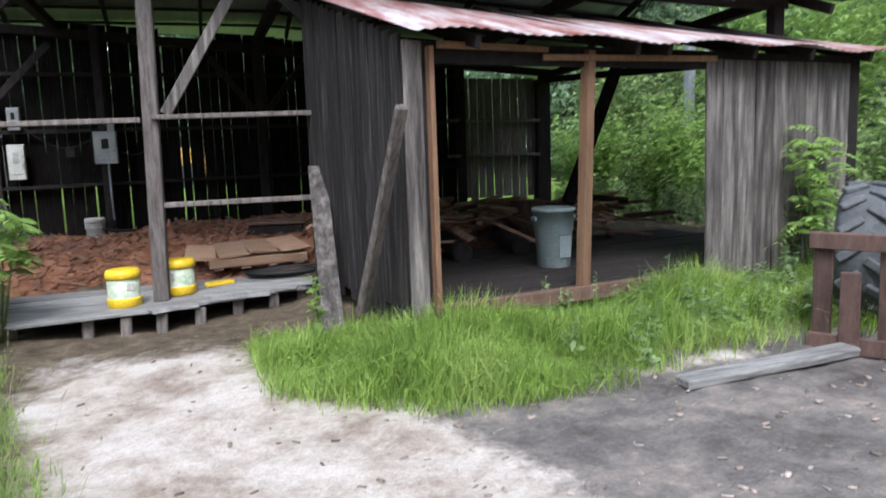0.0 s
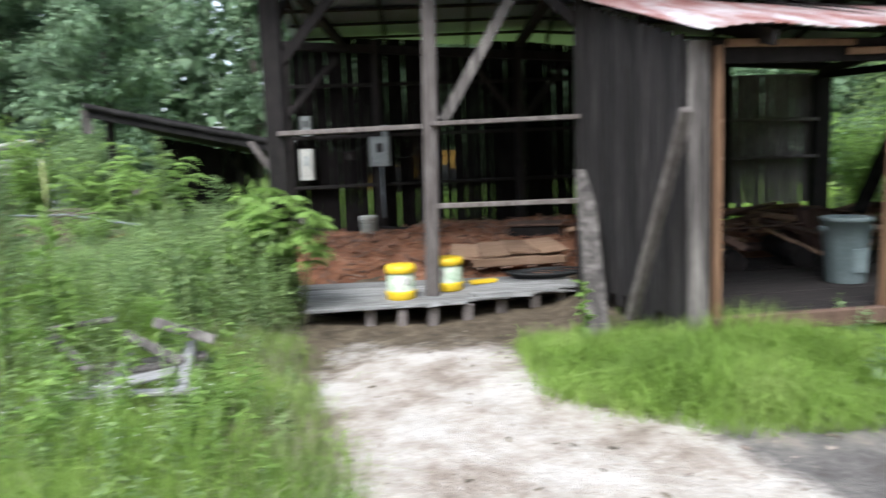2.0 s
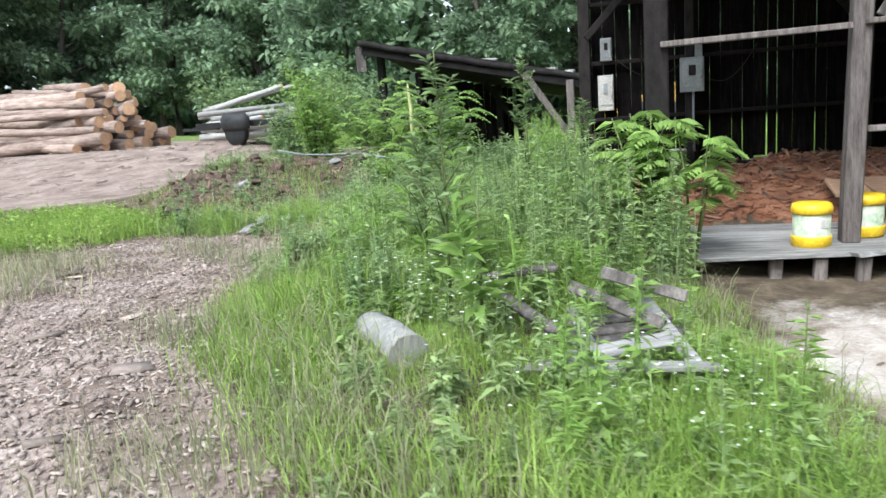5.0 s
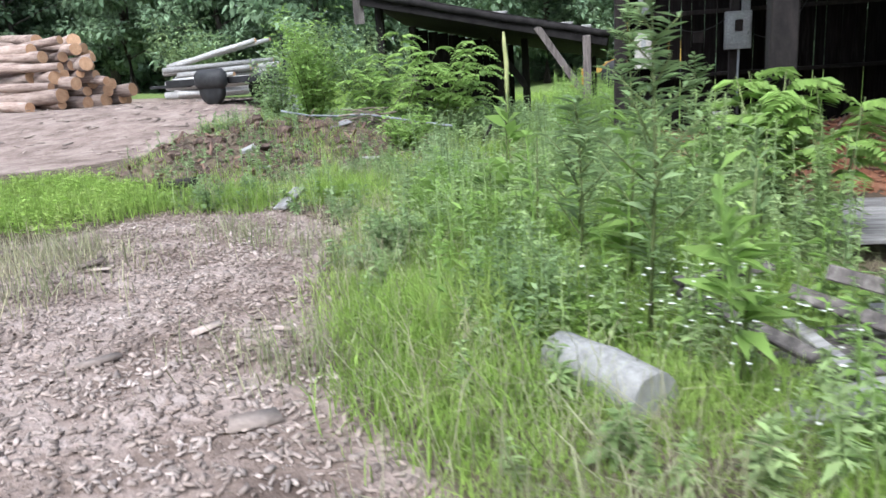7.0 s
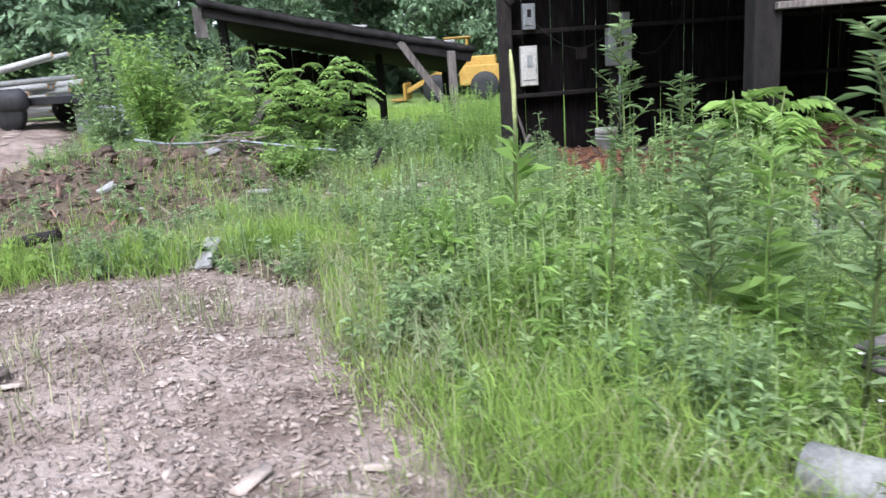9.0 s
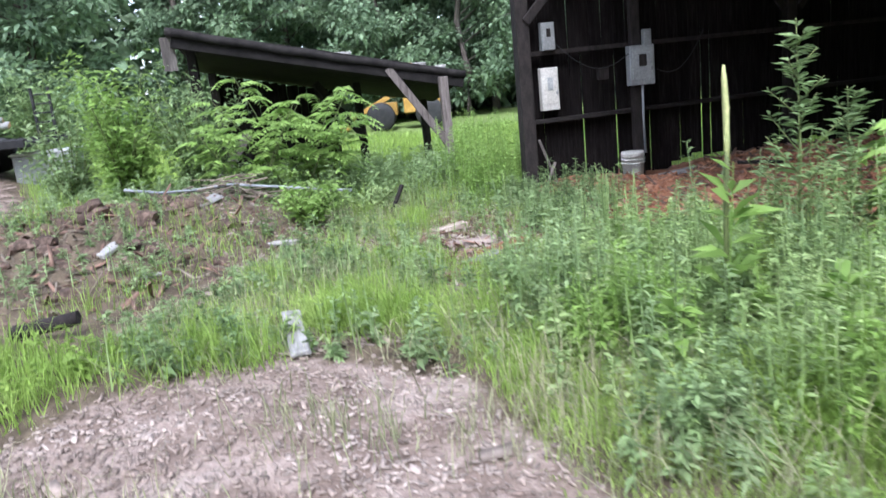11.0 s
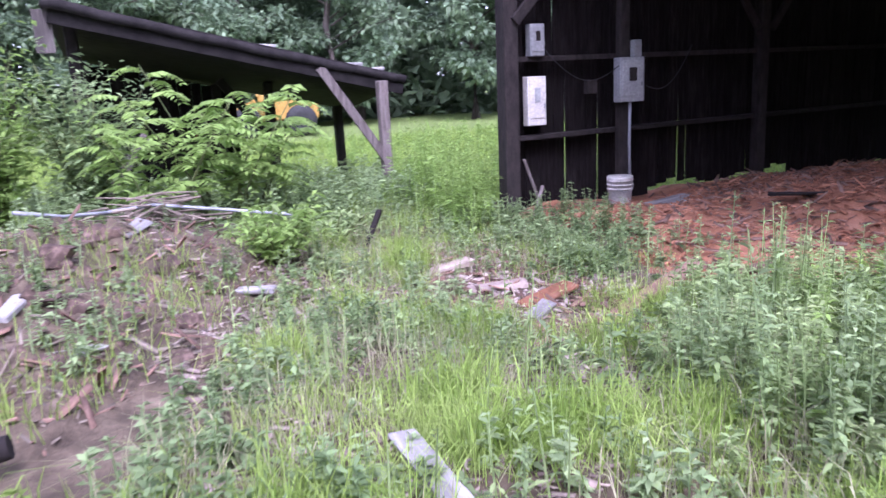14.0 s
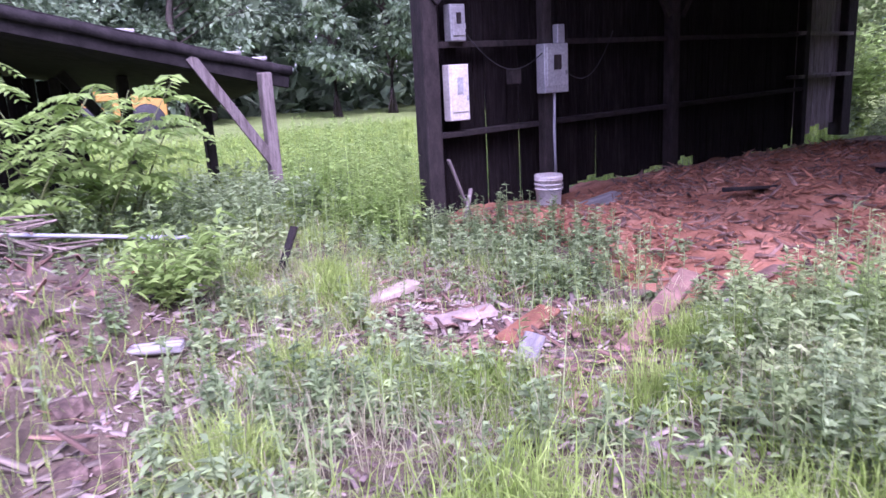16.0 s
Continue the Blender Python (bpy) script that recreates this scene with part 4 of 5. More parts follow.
add_box(bm, (1.14, 0.84, 0.06), pose(0, 0, 0.65), 0.015)
part("lid", bm, STEEL, toolbox)

loader = thing("wheel_loader", pose(-0.9, 38.0, gz_at(-1, 38), 0, 0, 170), "faded yellow wheel loader parked in the meadow", "loader")
for nm, size, at, m in (("rear_body", (1.9, 1.5, 0.9), (-0.9, 0, 1.15), LOADER), ("engine_hood", (1.3, 1.1, 0.5), (-1.0, 0, 1.75), LOADER), ("front_frame", (1.3, 1.0, 0.6), (1.0, 0, 0.95), LOADER), ("cab_floor", (1.0, 1.2, 0.3), (0.1, 0, 1.6), LOADER), ("cab_roof", (1.25, 1.35, 0.1), (0.1, 0, 2.85), LOADER),
                        ("bucket_back", (0.12, 2.1, 0.8), (2.6, 0, 0.6), LOADER), ("bucket_floor", (0.7, 2.1, 0.1), (2.95, 0, 0.24), LOADER), ("grille", (0.06, 0.9, 0.6), (-1.88, 0, 1.3), RUBBER)):
    bm = bmesh.new()
    add_box(bm, size, pose(*at), 0.05)
    part(nm, bm, m, loader)
for x in (-0.35, 0.6):
    for y in (-0.55, 0.55):
        beam("cab_post", (x, y, 1.7), (x, y, 2.82), 0.08, 0.08, LOADER, loader)
for y in (-0.45, 0.45):
    beam("lift_arm", (0.7, y, 1.5), (2.6, y, 0.6), 0.12, 0.2, LOADER, loader)
for x in (-1.1, 1.1):
    for y in (-0.95, 0.95):
        bm = bmesh.new()
        lathe(bm, [(0.28, -0.2), (0.58, -0.2), (0.65, -0.13), (0.65, 0.13), (0.58, 0.2), (0.28, 0.2)], 24, pose(x, y, 0.65, 90))
        w = part("tyre", bm, RUBBER, loader, smooth=True)
        bm = bmesh.new()
        lathe(bm, [(0.1, -0.14), (0.29, -0.16), (0.29, 0.16), (0.1, 0.14)], 18, pose(x, y, 0.65, 90))
        part("rim", bm, LOADER, w, smooth=True)


# ---- plants ----
def blades(name, x, y, z, h, w, material, label, category, seed, bend=0.35):
    """Grass: each blade a bent, tapered strip."""
    r = np.random.default_rng(seed)
    n = len(x)
    a = r.uniform(0, 2 * np.pi, n)
    lean = np.abs(r.normal(0, bend, n)) * h
    dx, dy = np.cos(a), np.sin(a)
    f = r.uniform(0, 2 * np.pi, n)
    fx, fy = np.cos(f) * w / 2, np.sin(f) * w / 2
    p = np.empty((n, 5, 3))
    p[:, 0] = np.stack([x - fx, y - fy, z - 0.02], -1)
    p[:, 1] = np.stack([x + fx, y + fy, z - 0.02], -1)
    mx, my, mz = x + dx * lean * 0.3, y + dy * lean * 0.3, z + h * 0.6
    p[:, 2] = np.stack([mx - fx * 0.8, my - fy * 0.8, mz], -1)
    p[:, 3] = np.stack([mx + fx * 0.8, my + fy * 0.8, mz], -1)
    p[:, 4] = np.stack([x + dx * lean, y + dy * lean, z + np.sqrt(np.maximum(h * h - lean * lean * 0.6, 0.1 * h * h))], -1)
    t = np.array([(0, 1, 3), (0, 3, 2), (2, 3, 4)])
    return sheet(name, p.reshape(-1, 3), (t[None] + 5 * np.arange(n)[:, None, None]).reshape(-1, 3), material, label, category, "stuff")


def leaf_quads(base, way, length, width, droop, r):
    """Pointed leaves, folded a little along the middle rib: six corners, four faces of three."""
    n = len(base)
    way = way / np.linalg.norm(way, axis=1, keepdims=True)
    up = np.tile(np.array([0, 0, 1.0]), (n, 1)) + r.normal(0, 0.35, (n, 3))
    side = np.cross(way, up)
    side /= np.linalg.norm(side, axis=1, keepdims=True) + 1e-9
    nor = np.cross(side, way)
    ln, w = length[:, None], width[:, None]
    mid = base + way * ln * 0.45 - nor * w * 0.12
    tip = base + way * ln - np.array([0, 0, 1.0]) * (ln * droop)
    v = np.stack([base, mid + side * w / 2 + nor * w * 0.16, tip, mid - side * w / 2 + nor * w * 0.16], 1)
    return v.reshape(-1, 3)


def quad_faces(n):
    return np.arange(4 * n).reshape(n, 4)


def stalk_plants(x, y, z, h, count, length, aspect, r, top=0.15, spread=0.85, rise=0.28):
    """Upright weeds with leaves all along the stem; returns leaf corners and stem points."""
    n = len(x)
    reps = np.maximum((count * (0.7 + 0.6 * r.random(n))).astype(int), 4)
    who = np.repeat(np.arange(n), reps)
    k = len(who)
    t = r.uniform(top, 1.0, k)
    lean_a, lean = r.uniform(0, 2 * np.pi, n), r.uniform(0, 0.16, n)
    bx = x[who] + np.cos(lean_a[who]) * lean[who] * h[who] * t ** 1.5
    by = y[who] + np.sin(lean_a[who]) * lean[who] * h[who] * t ** 1.5
    bz = z[who] + h[who] * t
    a = r.uniform(0, 2 * np.pi, k)
    way = np.stack([np.cos(a) * spread, np.sin(a) * spread, rise * (0.3 + t) + r.normal(0, 0.2, k)], -1)
    ln = length[who] * (1.1 - 0.55 * t) * r.uniform(0.6, 1.2, k)
    v = leaf_quads(np.stack([bx, by, bz], -1), way, ln, ln * aspect, 0.25, r)
    sw = 0.006
    tx, ty = x + np.cos(lean_a) * lean * h, y + np.sin(lean_a) * lean * h
    s = np.stack([np.stack([x - sw, y, z - 0.03], -1), np.stack([x + sw, y, z - 0.03], -1), np.stack([tx + sw * 0.4, ty, z + h], -1), np.stack([tx - sw * 0.4, ty, z + h], -1)], 1).reshape(-1, 3)
    return np.concatenate([v, s]), k + n


def weeds(name, x, y, h, count, length, aspect, material, label, seed, **kw):
    r = np.random.default_rng(seed)
    v, n = stalk_plants(x, y, land(x, y), h, count, length, aspect, r, **kw)
    return sheet(name, v, quad_faces(n), material, label, "weeds", "stuff")


def scatter(poly, n, seed, keep=None):
    r = np.random.default_rng(seed)
    px, py = [p[0] for p in poly], [p[1] for p in poly]
    x, y = r.uniform(min(px), max(px), n), r.uniform(min(py), max(py), n)
    k = inside(x, y, poly) + r.normal(0, 0.1, n) > 0.03
    if keep is not None:
        k &= keep(x, y, r)
    return x[k], y[k], r


def clumpy(f=2.2, cut=-0.15):
    return lambda x, y, r: np.sin(f * x + 1.3 * np.sin(f * y)) * np.sin(f * 1.1 * y + 0.7 * np.sin(1.7 * f * x)) + r.normal(0, 0.35, len(x)) > cut


# grass before the lean-to
x, y, r = scatter(GRASSY, 85000, 1, lambda x, y, r: ~((y > 5.65 + 0.158 * (x - 1.7)) & (x > 1.65)))
e = np.clip(inside(x, y, GRASSY) / 0.5, 0.25, 1)
blades("grass_patch", x, y, land(x, y), r.uniform(0.18, 0.52, len(x)) * (0.5 + 0.5 * e) * (0.7 + 0.45 * np.sin(3.1 * x + 2 * np.sin(2.7 * y)) * np.sin(3.7 * y)), r.uniform(0.006, 0.012, len(x)), GRASS, "lush bright green grass before the lean-to", "grass", 11, 1.1)
k = (x > 2.6) & (r.random(len(x)) < 0.006)
weeds("grass_weeds", x[k], y[k], r.uniform(0.2, 0.5, k.sum()), 22, r.uniform(0.07, 0.14, k.sum()), 0.4, WEED, "leafy weeds growing through the grass", 12)

# the weedy bank
PALLET_GAP = (-2.3, 4.75, 0.55, 0.6)
x, y, r = scatter(WEEDS, 130000, 2, clumpy(1.6, -0.55))
k = r.random(len(x)) > 0.55 * lump(x, y, *PALLET_GAP)
x, y = x[k], y[k]
near_edge = step(-0.05, 0.9, inside(x, y, WEEDS))
blades("bank_grass", x, y, land(x, y), r.uniform(0.10, 0.50, len(x)) * (1 - 0.55 * lump(x, y, -3.2, 4.0, 0.55, 0.6)) * (1 - 0.6 * lump(x, y, *PALLET_GAP)) * (0.45 + 0.55 * near_edge) * (0.7 + 0.5 * np.sin(2.3 * x + 2 * np.sin(2.1 * y)) * np.sin(2.9 * y)), r.uniform(0.004, 0.009, len(x)), GRASS, "tall fresh grass on the weedy bank", "grass", 13, 1.0)
x, y, r = scatter(WEEDS, 20000, 302, lambda x, y, r: r.random(len(x)) < 0.25 + 0.75 * step(1.0, 0.1, inside(x, y, WEEDS)))
blades("bank_straw", x, y, land(x, y), r.uniform(0.08, 0.42, len(x)) * (1 - 0.6 * lump(x, y, *PALLET_GAP)), r.uniform(0.003, 0.006, len(x)), DRYG, "yellowing seeding grass along the bank's edge", "grass", 303, 1.1)
# rounded clumps of many stems, each clump of one height
r = np.random.default_rng(304)
cx, cy, _ = scatter(WEEDS, 130, 305, lambda x, y, r: (y > 3.3) & (inside(x, y, WEEDS) > 0.25) & (lump(x, y, *PALLET_GAP) < 0.25) & (np.hypot(x + 3.2, y - 4.25) > 0.6))
ch = r.uniform(0.25, 0.8, len(cx)) * (0.7 + 0.4 * step(5.0, 7.5, cy))
for m, (material, label) in enumerate(((DOCK, "pale green clumps of fine-leaved weeds"), (WEED, "leafy clumps of green weeds"), (LIME, "bright young clumps of weeds"))):
    who = np.repeat(np.arange(len(cx))[m::3], 22)
    off = r.normal(0, 0.13, (len(who), 2))
    hh = ch[who] * (1.05 - 1.3 * np.hypot(off[:, 0], off[:, 1])) * r.uniform(0.8, 1.1, len(who))
    weeds("weed_clumps", cx[who] + off[:, 0], cy[who] + off[:, 1], np.maximum(hh, 0.12), 34, r.uniform(0.05, 0.10, len(who)), (0.2, 0.34, 0.28)[m], material, label, 306 + m, top=0.25)
x, y, r = scatter([(-2.6, 6.2), (-1.75, 6.3), (-1.5, 7.2), (-1.75, 7.6), (-2.6, 8.6), (-3.1, 7.6)], 210, 316)
weeds("deck_weeds", x, y, r.uniform(0.55, 1.05, len(x)), 60, r.uniform(0.07, 0.13, len(x)), 0.34, DOCK, "tall leafy weeds crowding the end of the deck", 317)
x, y, r = scatter(WEEDS, 1700, 3)
e = step(0.1, 1.3, inside(x, y, WEEDS)) * step(1.5, 4.5, y) * (1 - 0.9 * lump(x, y, -3.15, 4.1, 0.6, 0.6)) * (1 - 0.7 * lump(x, y, *PALLET_GAP))
k = r.random(len(x)) < 0.12 + 0.88 * e
x, y, e = x[k], y[k], e[k]
weeds("bank_weeds", x, y, r.uniform(0.25, 0.75, len(x)) * (0.35 + 0.65 * e), 46, r.uniform(0.05, 0.11, len(x)), 0.3, DOCK, "dense leafy weeds on the bank", 14)
x, y, r = scatter(WEEDS, 230, 4, lambda x, y, r: (y > 3.4) & (np.hypot(x + 3.1, y - 4.1) > 0.7) & (inside(x, y, WEEDS) > 0.4))
weeds("bank_young_weeds", x, y, r.uniform(0.25, 0.65, len(x)), 30, r.uniform(0.08, 0.15, len(x)), 0.27, LIME, "paler young weeds among the bank", 15)
x, y, r = scatter(WEEDS, 150, 44, lambda x, y, r: (y > 6.0))
weeds("bank_dark_weeds", x, y, r.uniform(0.5, 0.95, len(x)), 70, r.uniform(0.07, 0.12, len(x)), 0.22, WEED, "tall fine-leaved weeds at the back of the bank", 45)

# rough ground before the shed and barn
MID = [(-6.9, 7.7), (-5.9, 7.8), (-5.1, 7.3), (-4.6, 8.5), (-3.3, 9.3), (-2.9, 10.5), (-3.0, 13.2), (-4.0, 14.5), (-5.2, 13.4), (-5.9, 11.8), (-6.5, 10.0), (-7.2, 8.8)]
BARE = (-4.35, 10.5, 0.62, 1.5)


def trodden(f, cut):
    """Clumps that leave the bare patch free."""
    c = clumpy(f, cut)
    return lambda x, y, r: c(x, y, r) & (r.random(len(x)) > 1.15 * lump(x, y, *BARE) + 0.8 * lump(x, y, -6.2, 11.3, 0.5, 0.45) + 0.7 * lump(x, y, -5.3, 10.9, 0.35, 0.5))


x, y, r = scatter(MID, 34000, 5, trodden(2.4, 0.15))
blades("rough_grass", x, y, land(x, y), r.uniform(0.04, 0.26, len(x)) * (1 - 0.6 * lump(x, y, -4.3, 10.8, 0.55, 1.6)), r.uniform(0.004, 0.008, len(x)), GRASS, "thin uneven grass on rough ground", "grass", 16, 1.3)
x, y, r = scatter(MID, 17000, 6, trodden(1.9, 0.0))
blades("seeding_grass", x, y, land(x, y), r.uniform(0.08, 0.36, len(x)), r.uniform(0.003, 0.006, len(x)), DRYG, "straw-coloured seeding grass", "grass", 17, 1.2)
x, y, r = scatter(MID, 2400, 7, trodden(1.5, -0.1))
weeds("rough_weeds", x, y, r.uniform(0.08, 0.3, len(x)), 24, r.uniform(0.06, 0.12, len(x)), 0.4, WEED, "low leafy weeds on rough ground", 18)
RIGHT = [(-4.9, 7.2), (-4.6, 8.9), (-3.2, 9.9), (-1.9, 9.2), (-2.2, 7.2), (-3.5, 6.0)]
x, y, r = scatter(RIGHT, 950, 8)
weeds("side_weeds", x, y, r.uniform(0.12, 0.46, len(x)), 36, r.uniform(0.06, 0.12, len(x)), 0.34, DOCK, "thick leafy weeds beside the barn", 19)
x, y, r = scatter(MID, 620, 310, trodden(2.1, 0.0))
weeds("rough_pale_weeds", x, y, r.uniform(0.15, 0.5, len(x)), 20, r.uniform(0.05, 0.1, len(x)), 0.24, DOCK, "thin pale green weeds on rough ground", 311)
r = np.random.default_rng(312)
cx, cy = r.uniform(-6.9, -3.3, 46), r.uniform(7.9, 12.8, 46)
k = (inside(cx, cy, MID) > 0.1) & (lump(cx, cy, *BARE) < 0.35)
who = np.repeat(np.arange(len(cx))[k], 260)
off = r.normal(0, 0.09, (len(who), 2)) * (0.6 + (who % 5)[:, None] * 0.25)
x, y = cx[who] + off[:, 0], cy[who] + off[:, 1]
blades("grass_clumps", x, y, land(x, y), r.uniform(0.12, 0.34, len(x)) * (0.7 + 0.15 * (who % 4)), r.uniform(0.004, 0.008, len(x)), GRASS, "tufts of bright grass on rough ground", "grass", 313, 1.0)
x, y, r = scatter([(-3.3, 13.9), (-3.2, 20), (-1, 30), (6, 30), (2, 15)], 420, 314)
weeds("meadow_weeds", x, y, r.uniform(0.3, 0.8, len(x)), 30, r.uniform(0.1, 0.2, len(x)), 0.3, LIME, "tall pale weeds scattered in the meadow", 315)
LEFT = [(-6.9, 8.3), (-7.5, 6.9), (-9.4, 6.2), (-16, 6.2), (-17, 9.6), (-10, 10.4), (-8.4, 9.2), (-7.4, 8.5)]
x, y, r = scatter(LEFT, 60000, 9, clumpy(1.4, -0.2))
blades("yard_grass", x, y, land(x, y), r.uniform(0.08, 0.3, len(x)), r.uniform(0.005, 0.01, len(x)), GRASS, "low bright grass along the yard", "grass", 20, 0.9)
x, y, r = scatter(LEFT, 1500, 10)
weeds("yard_weeds", x, y, r.uniform(0.1, 0.28, len(x)), 20, r.uniform(0.06, 0.12, len(x)), 0.4, GRASS, "low clover and weeds along the yard", 21)
for k, (cx, cy, sx, nn) in enumerate(((-6.9, 6.0, 0.4, 500), (-5.9, 6.9, 0.25, 160), (-7.6, 4.9, 0.35, 220), (-6.6, 5.3, 0.3, 180), (-4.5, 4.6, 0.3, 260), (-3.6, 3.1, 0.3, 300), (-5.0, 6.6, 0.3, 260), (-7.3, 6.4, 0.35, 320))):
    r = np.random.default_rng(60 + k)
    x, y = r.normal(cx, sx, nn), r.normal(cy, sx * 0.7, nn)
    blades("grass_tuft", x, y, land(x, y), r.uniform(0.07, 0.27, nn), r.uniform(0.004, 0.008, nn), DRYG, "sparse grey-green tuft growing in the wood chips", "grass", 70 + k, 0.7)
for k, (cx, cy) in enumerate(((-5.35, 8.35), (-4.75, 8.1), (-5.6, 8.9), (-4.5, 9.2), (-5.0, 9.9))):
    r = np.random.default_rng(80 + k)
    nn = 420
    x, y = r.normal(cx, 0.13, nn), r.normal(cy, 0.12, nn)
    blades("grass_tussock", x, y, land(x, y), r.uniform(0.12, 0.34, nn), r.uniform(0.005, 0.009, nn), GRASS, "bright green grass tussock", "grass", 90 + k, 1.1)
BACKY = [(-8.5, 13.6), (-3.0, 13.8), (-1, 15), (12, 15), (14, 32), (-14, 32), (-11, 19), (-9.5, 15)]
x, y, r = scatter(BACKY, 60000, 22, lambda x, y, r: ~((x > -3.1) & (y < 14.6)))
blades("meadow_grass", x, y, land(x, y), r.uniform(0.1, 0.42, len(x)), r.uniform(0.008, 0.02, len(x)), GRASS, "green meadow behind the barn", "grass", 23, 0.5)
x, y, r = scatter([(-8.9, 13.6), (-3.4, 13.9), (-2.9, 15.2), (-3.2, 17.0), (-8.5, 17.5)], 900, 24)
weeds("shed_weeds", x, y, r.uniform(0.25, 0.65, len(x)), 34, r.uniform(0.09, 0.17, len(x)), 0.4, WEED, "leafy weeds before the pole shed", 25)
x, y, r = scatter([(-3.2, 13.0), (-3.7, 12.6), (-4.0, 14.5), (-3.0, 16), (-2.6, 14.2)], 330, 26)
weeds("corner_weeds", x, y, r.uniform(0.35, 1.15, len(x)), 38, r.uniform(0.07, 0.12, len(x)), 0.3, LIME, "pale weeds at the barn corner", 27)
RIGHTY = [(5.2, 6.6), (6.6, 4.2), (12, 2), (20, 6), (16, 16), (7.6, 15), (7.6, 7.2)]
x, y, r = scatter(RIGHTY, 1800, 28)
weeds("side_thicket", x, y, r.uniform(0.3, 1.0, len(x)), 40, r.uniform(0.12, 0.22, len(x)), 0.4, WEED, "tall green thicket beside the lean-to", 29)
x, y, r = scatter([(-3.6, 10.6), (-2.6, 10.4), (-2.3, 13.0), (-3.3, 13.2)], 320, 32)
weeds("heap_weeds", x, y, r.uniform(0.1, 0.4, len(x)), 26, r.uniform(0.05, 0.1, len(x)), 0.4, WEED, "low weeds at the foot of the bark heap", 33)
x, y, r = scatter(DEBRIS, 800, 34, clumpy(2.0, 0.1))
weeds("rubbish_weeds", x, y, r.uniform(0.08, 0.35, len(x)), 24, r.uniform(0.05, 0.1, len(x)), 0.35, WEED, "scattered weeds on the rubbish heap", 35)
x, y, r = scatter(DEBRIS, 9000, 36, clumpy(1.7, 0.15))
blades("rubbish_grass", x, y, land(x, y), r.uniform(0.06, 0.3, len(x)), r.uniform(0.004, 0.008, len(x)), GRASS, "grass tufts on the rubbish heap", "grass", 37, 0.8)
# small white flowers
r = np.random.default_rng(31)
fx = np.concatenate([r.normal(-2.85, 0.22, 60), r.normal(-1.75, 0.2, 40), r.normal(-2.4, 0.25, 12)])
fy = np.concatenate([r.normal(4.2, 0.2, 60), r.normal(3.9, 0.25, 40), r.normal(3.5, 0.2, 12)])
fz = land(fx, fy) + r.uniform(0.32, 0.55, len(fx))
rep = np.repeat(np.arange(len(fx)), 6)
a = np.tile(np.linspace(0, 2 * np.pi, 7)[:6], len(fx))
v = leaf_quads(np.stack([fx, fy, fz], -1)[rep], np.stack([np.cos(a), np.sin(a), np.full(len(a), 0.25)], -1), np.full(len(a), 0.010), np.full(len(a), 0.007), 0.1, r)
sheet("daisies", v, quad_faces(len(rep)), FLOWER, "small white daisies above the weeds", "flowers")


def stem_part(parent, pts, radii, material=STEM, name="stem"):
    bm = bmesh.new()
    add_rod(bm, pts, radii, 7)
    return part(name, bm, material, parent, smooth=True)


def tall_weed(px, py, h, count, length, aspect, material, label, seed, spread=0.5, rise=0.6, top=0.2):
    """One weed that stands out: stem and leaf crown."""
    z = gz_at(px, py)
    ob = thing("tall_weed", pose(px, py, z), label, "weed")
    r = np.random.default_rng(seed)
    stem_part(ob, [(0, 0, -0.03), (0.01, 0.01, h * 0.5), (0.02, 0.0, h)], [0.011, 0.008, 0.003])
    o = np.zeros(1)
    v, n = stalk_plants(o, o, o, np.array([h]), count, np.array([length]), aspect, r, top=top, spread=spread, rise=rise)
    sheet("leaves", v, quad_faces(n), material, kind="", parent=ob)
    return ob


def branchy_weed(px, py, h, label, seed, material=WEED):
    ob = thing("branching_weed", pose(px, py, gz_at(px, py)), label, "weed")
    r = np.random.default_rng(seed)
    stem_part(ob, [(0, 0, -0.03), (0.02, 0, h * 0.5), (0, 0.02, h)], [0.012, 0.008, 0.003])
    bs, ws, ls = [], [], []
    for k in range(16):
        t = 0.3 + 0.65 * k / 16
        a, ln = k * 2.4, 0.34 * (1.15 - t)
        tip = np.array([math.cos(a) * ln, math.sin(a) * ln, h * t + ln * 1.0])
        b0 = np.array([0, 0, h * t])
        stem_part(ob, [b0, tip], [0.005, 0.002], name="branch")
        m = 16
        s = r.uniform(0.1, 1, m)
        bs.append(b0 + (tip - b0) * s[:, None])
        aa = r.uniform(0, 2 * np.pi, m)
        ws.append(np.stack([np.cos(aa), np.sin(aa), np.full(m, 0.5)], -1))
        ls.append(r.uniform(0.05, 0.12, m))
    m = 60
    s = r.uniform(0.1, 1, m)
    bs.append(np.stack([0 * s, 0 * s, s * h], -1))
    aa = r.uniform(0, 2 * np.pi, m)
    ws.append(np.stack([np.cos(aa), np.sin(aa), np.full(m, 0.5)], -1))
    ls.append(r.uniform(0.08, 0.16, m))
    b, w, l = np.concatenate(bs), np.concatenate(ws), np.concatenate(ls)
    sheet("leaves", leaf_quads(b, w, l, l * 0.2, 0.2, r), quad_faces(len(b)), material, kind="", parent=ob)
    return ob


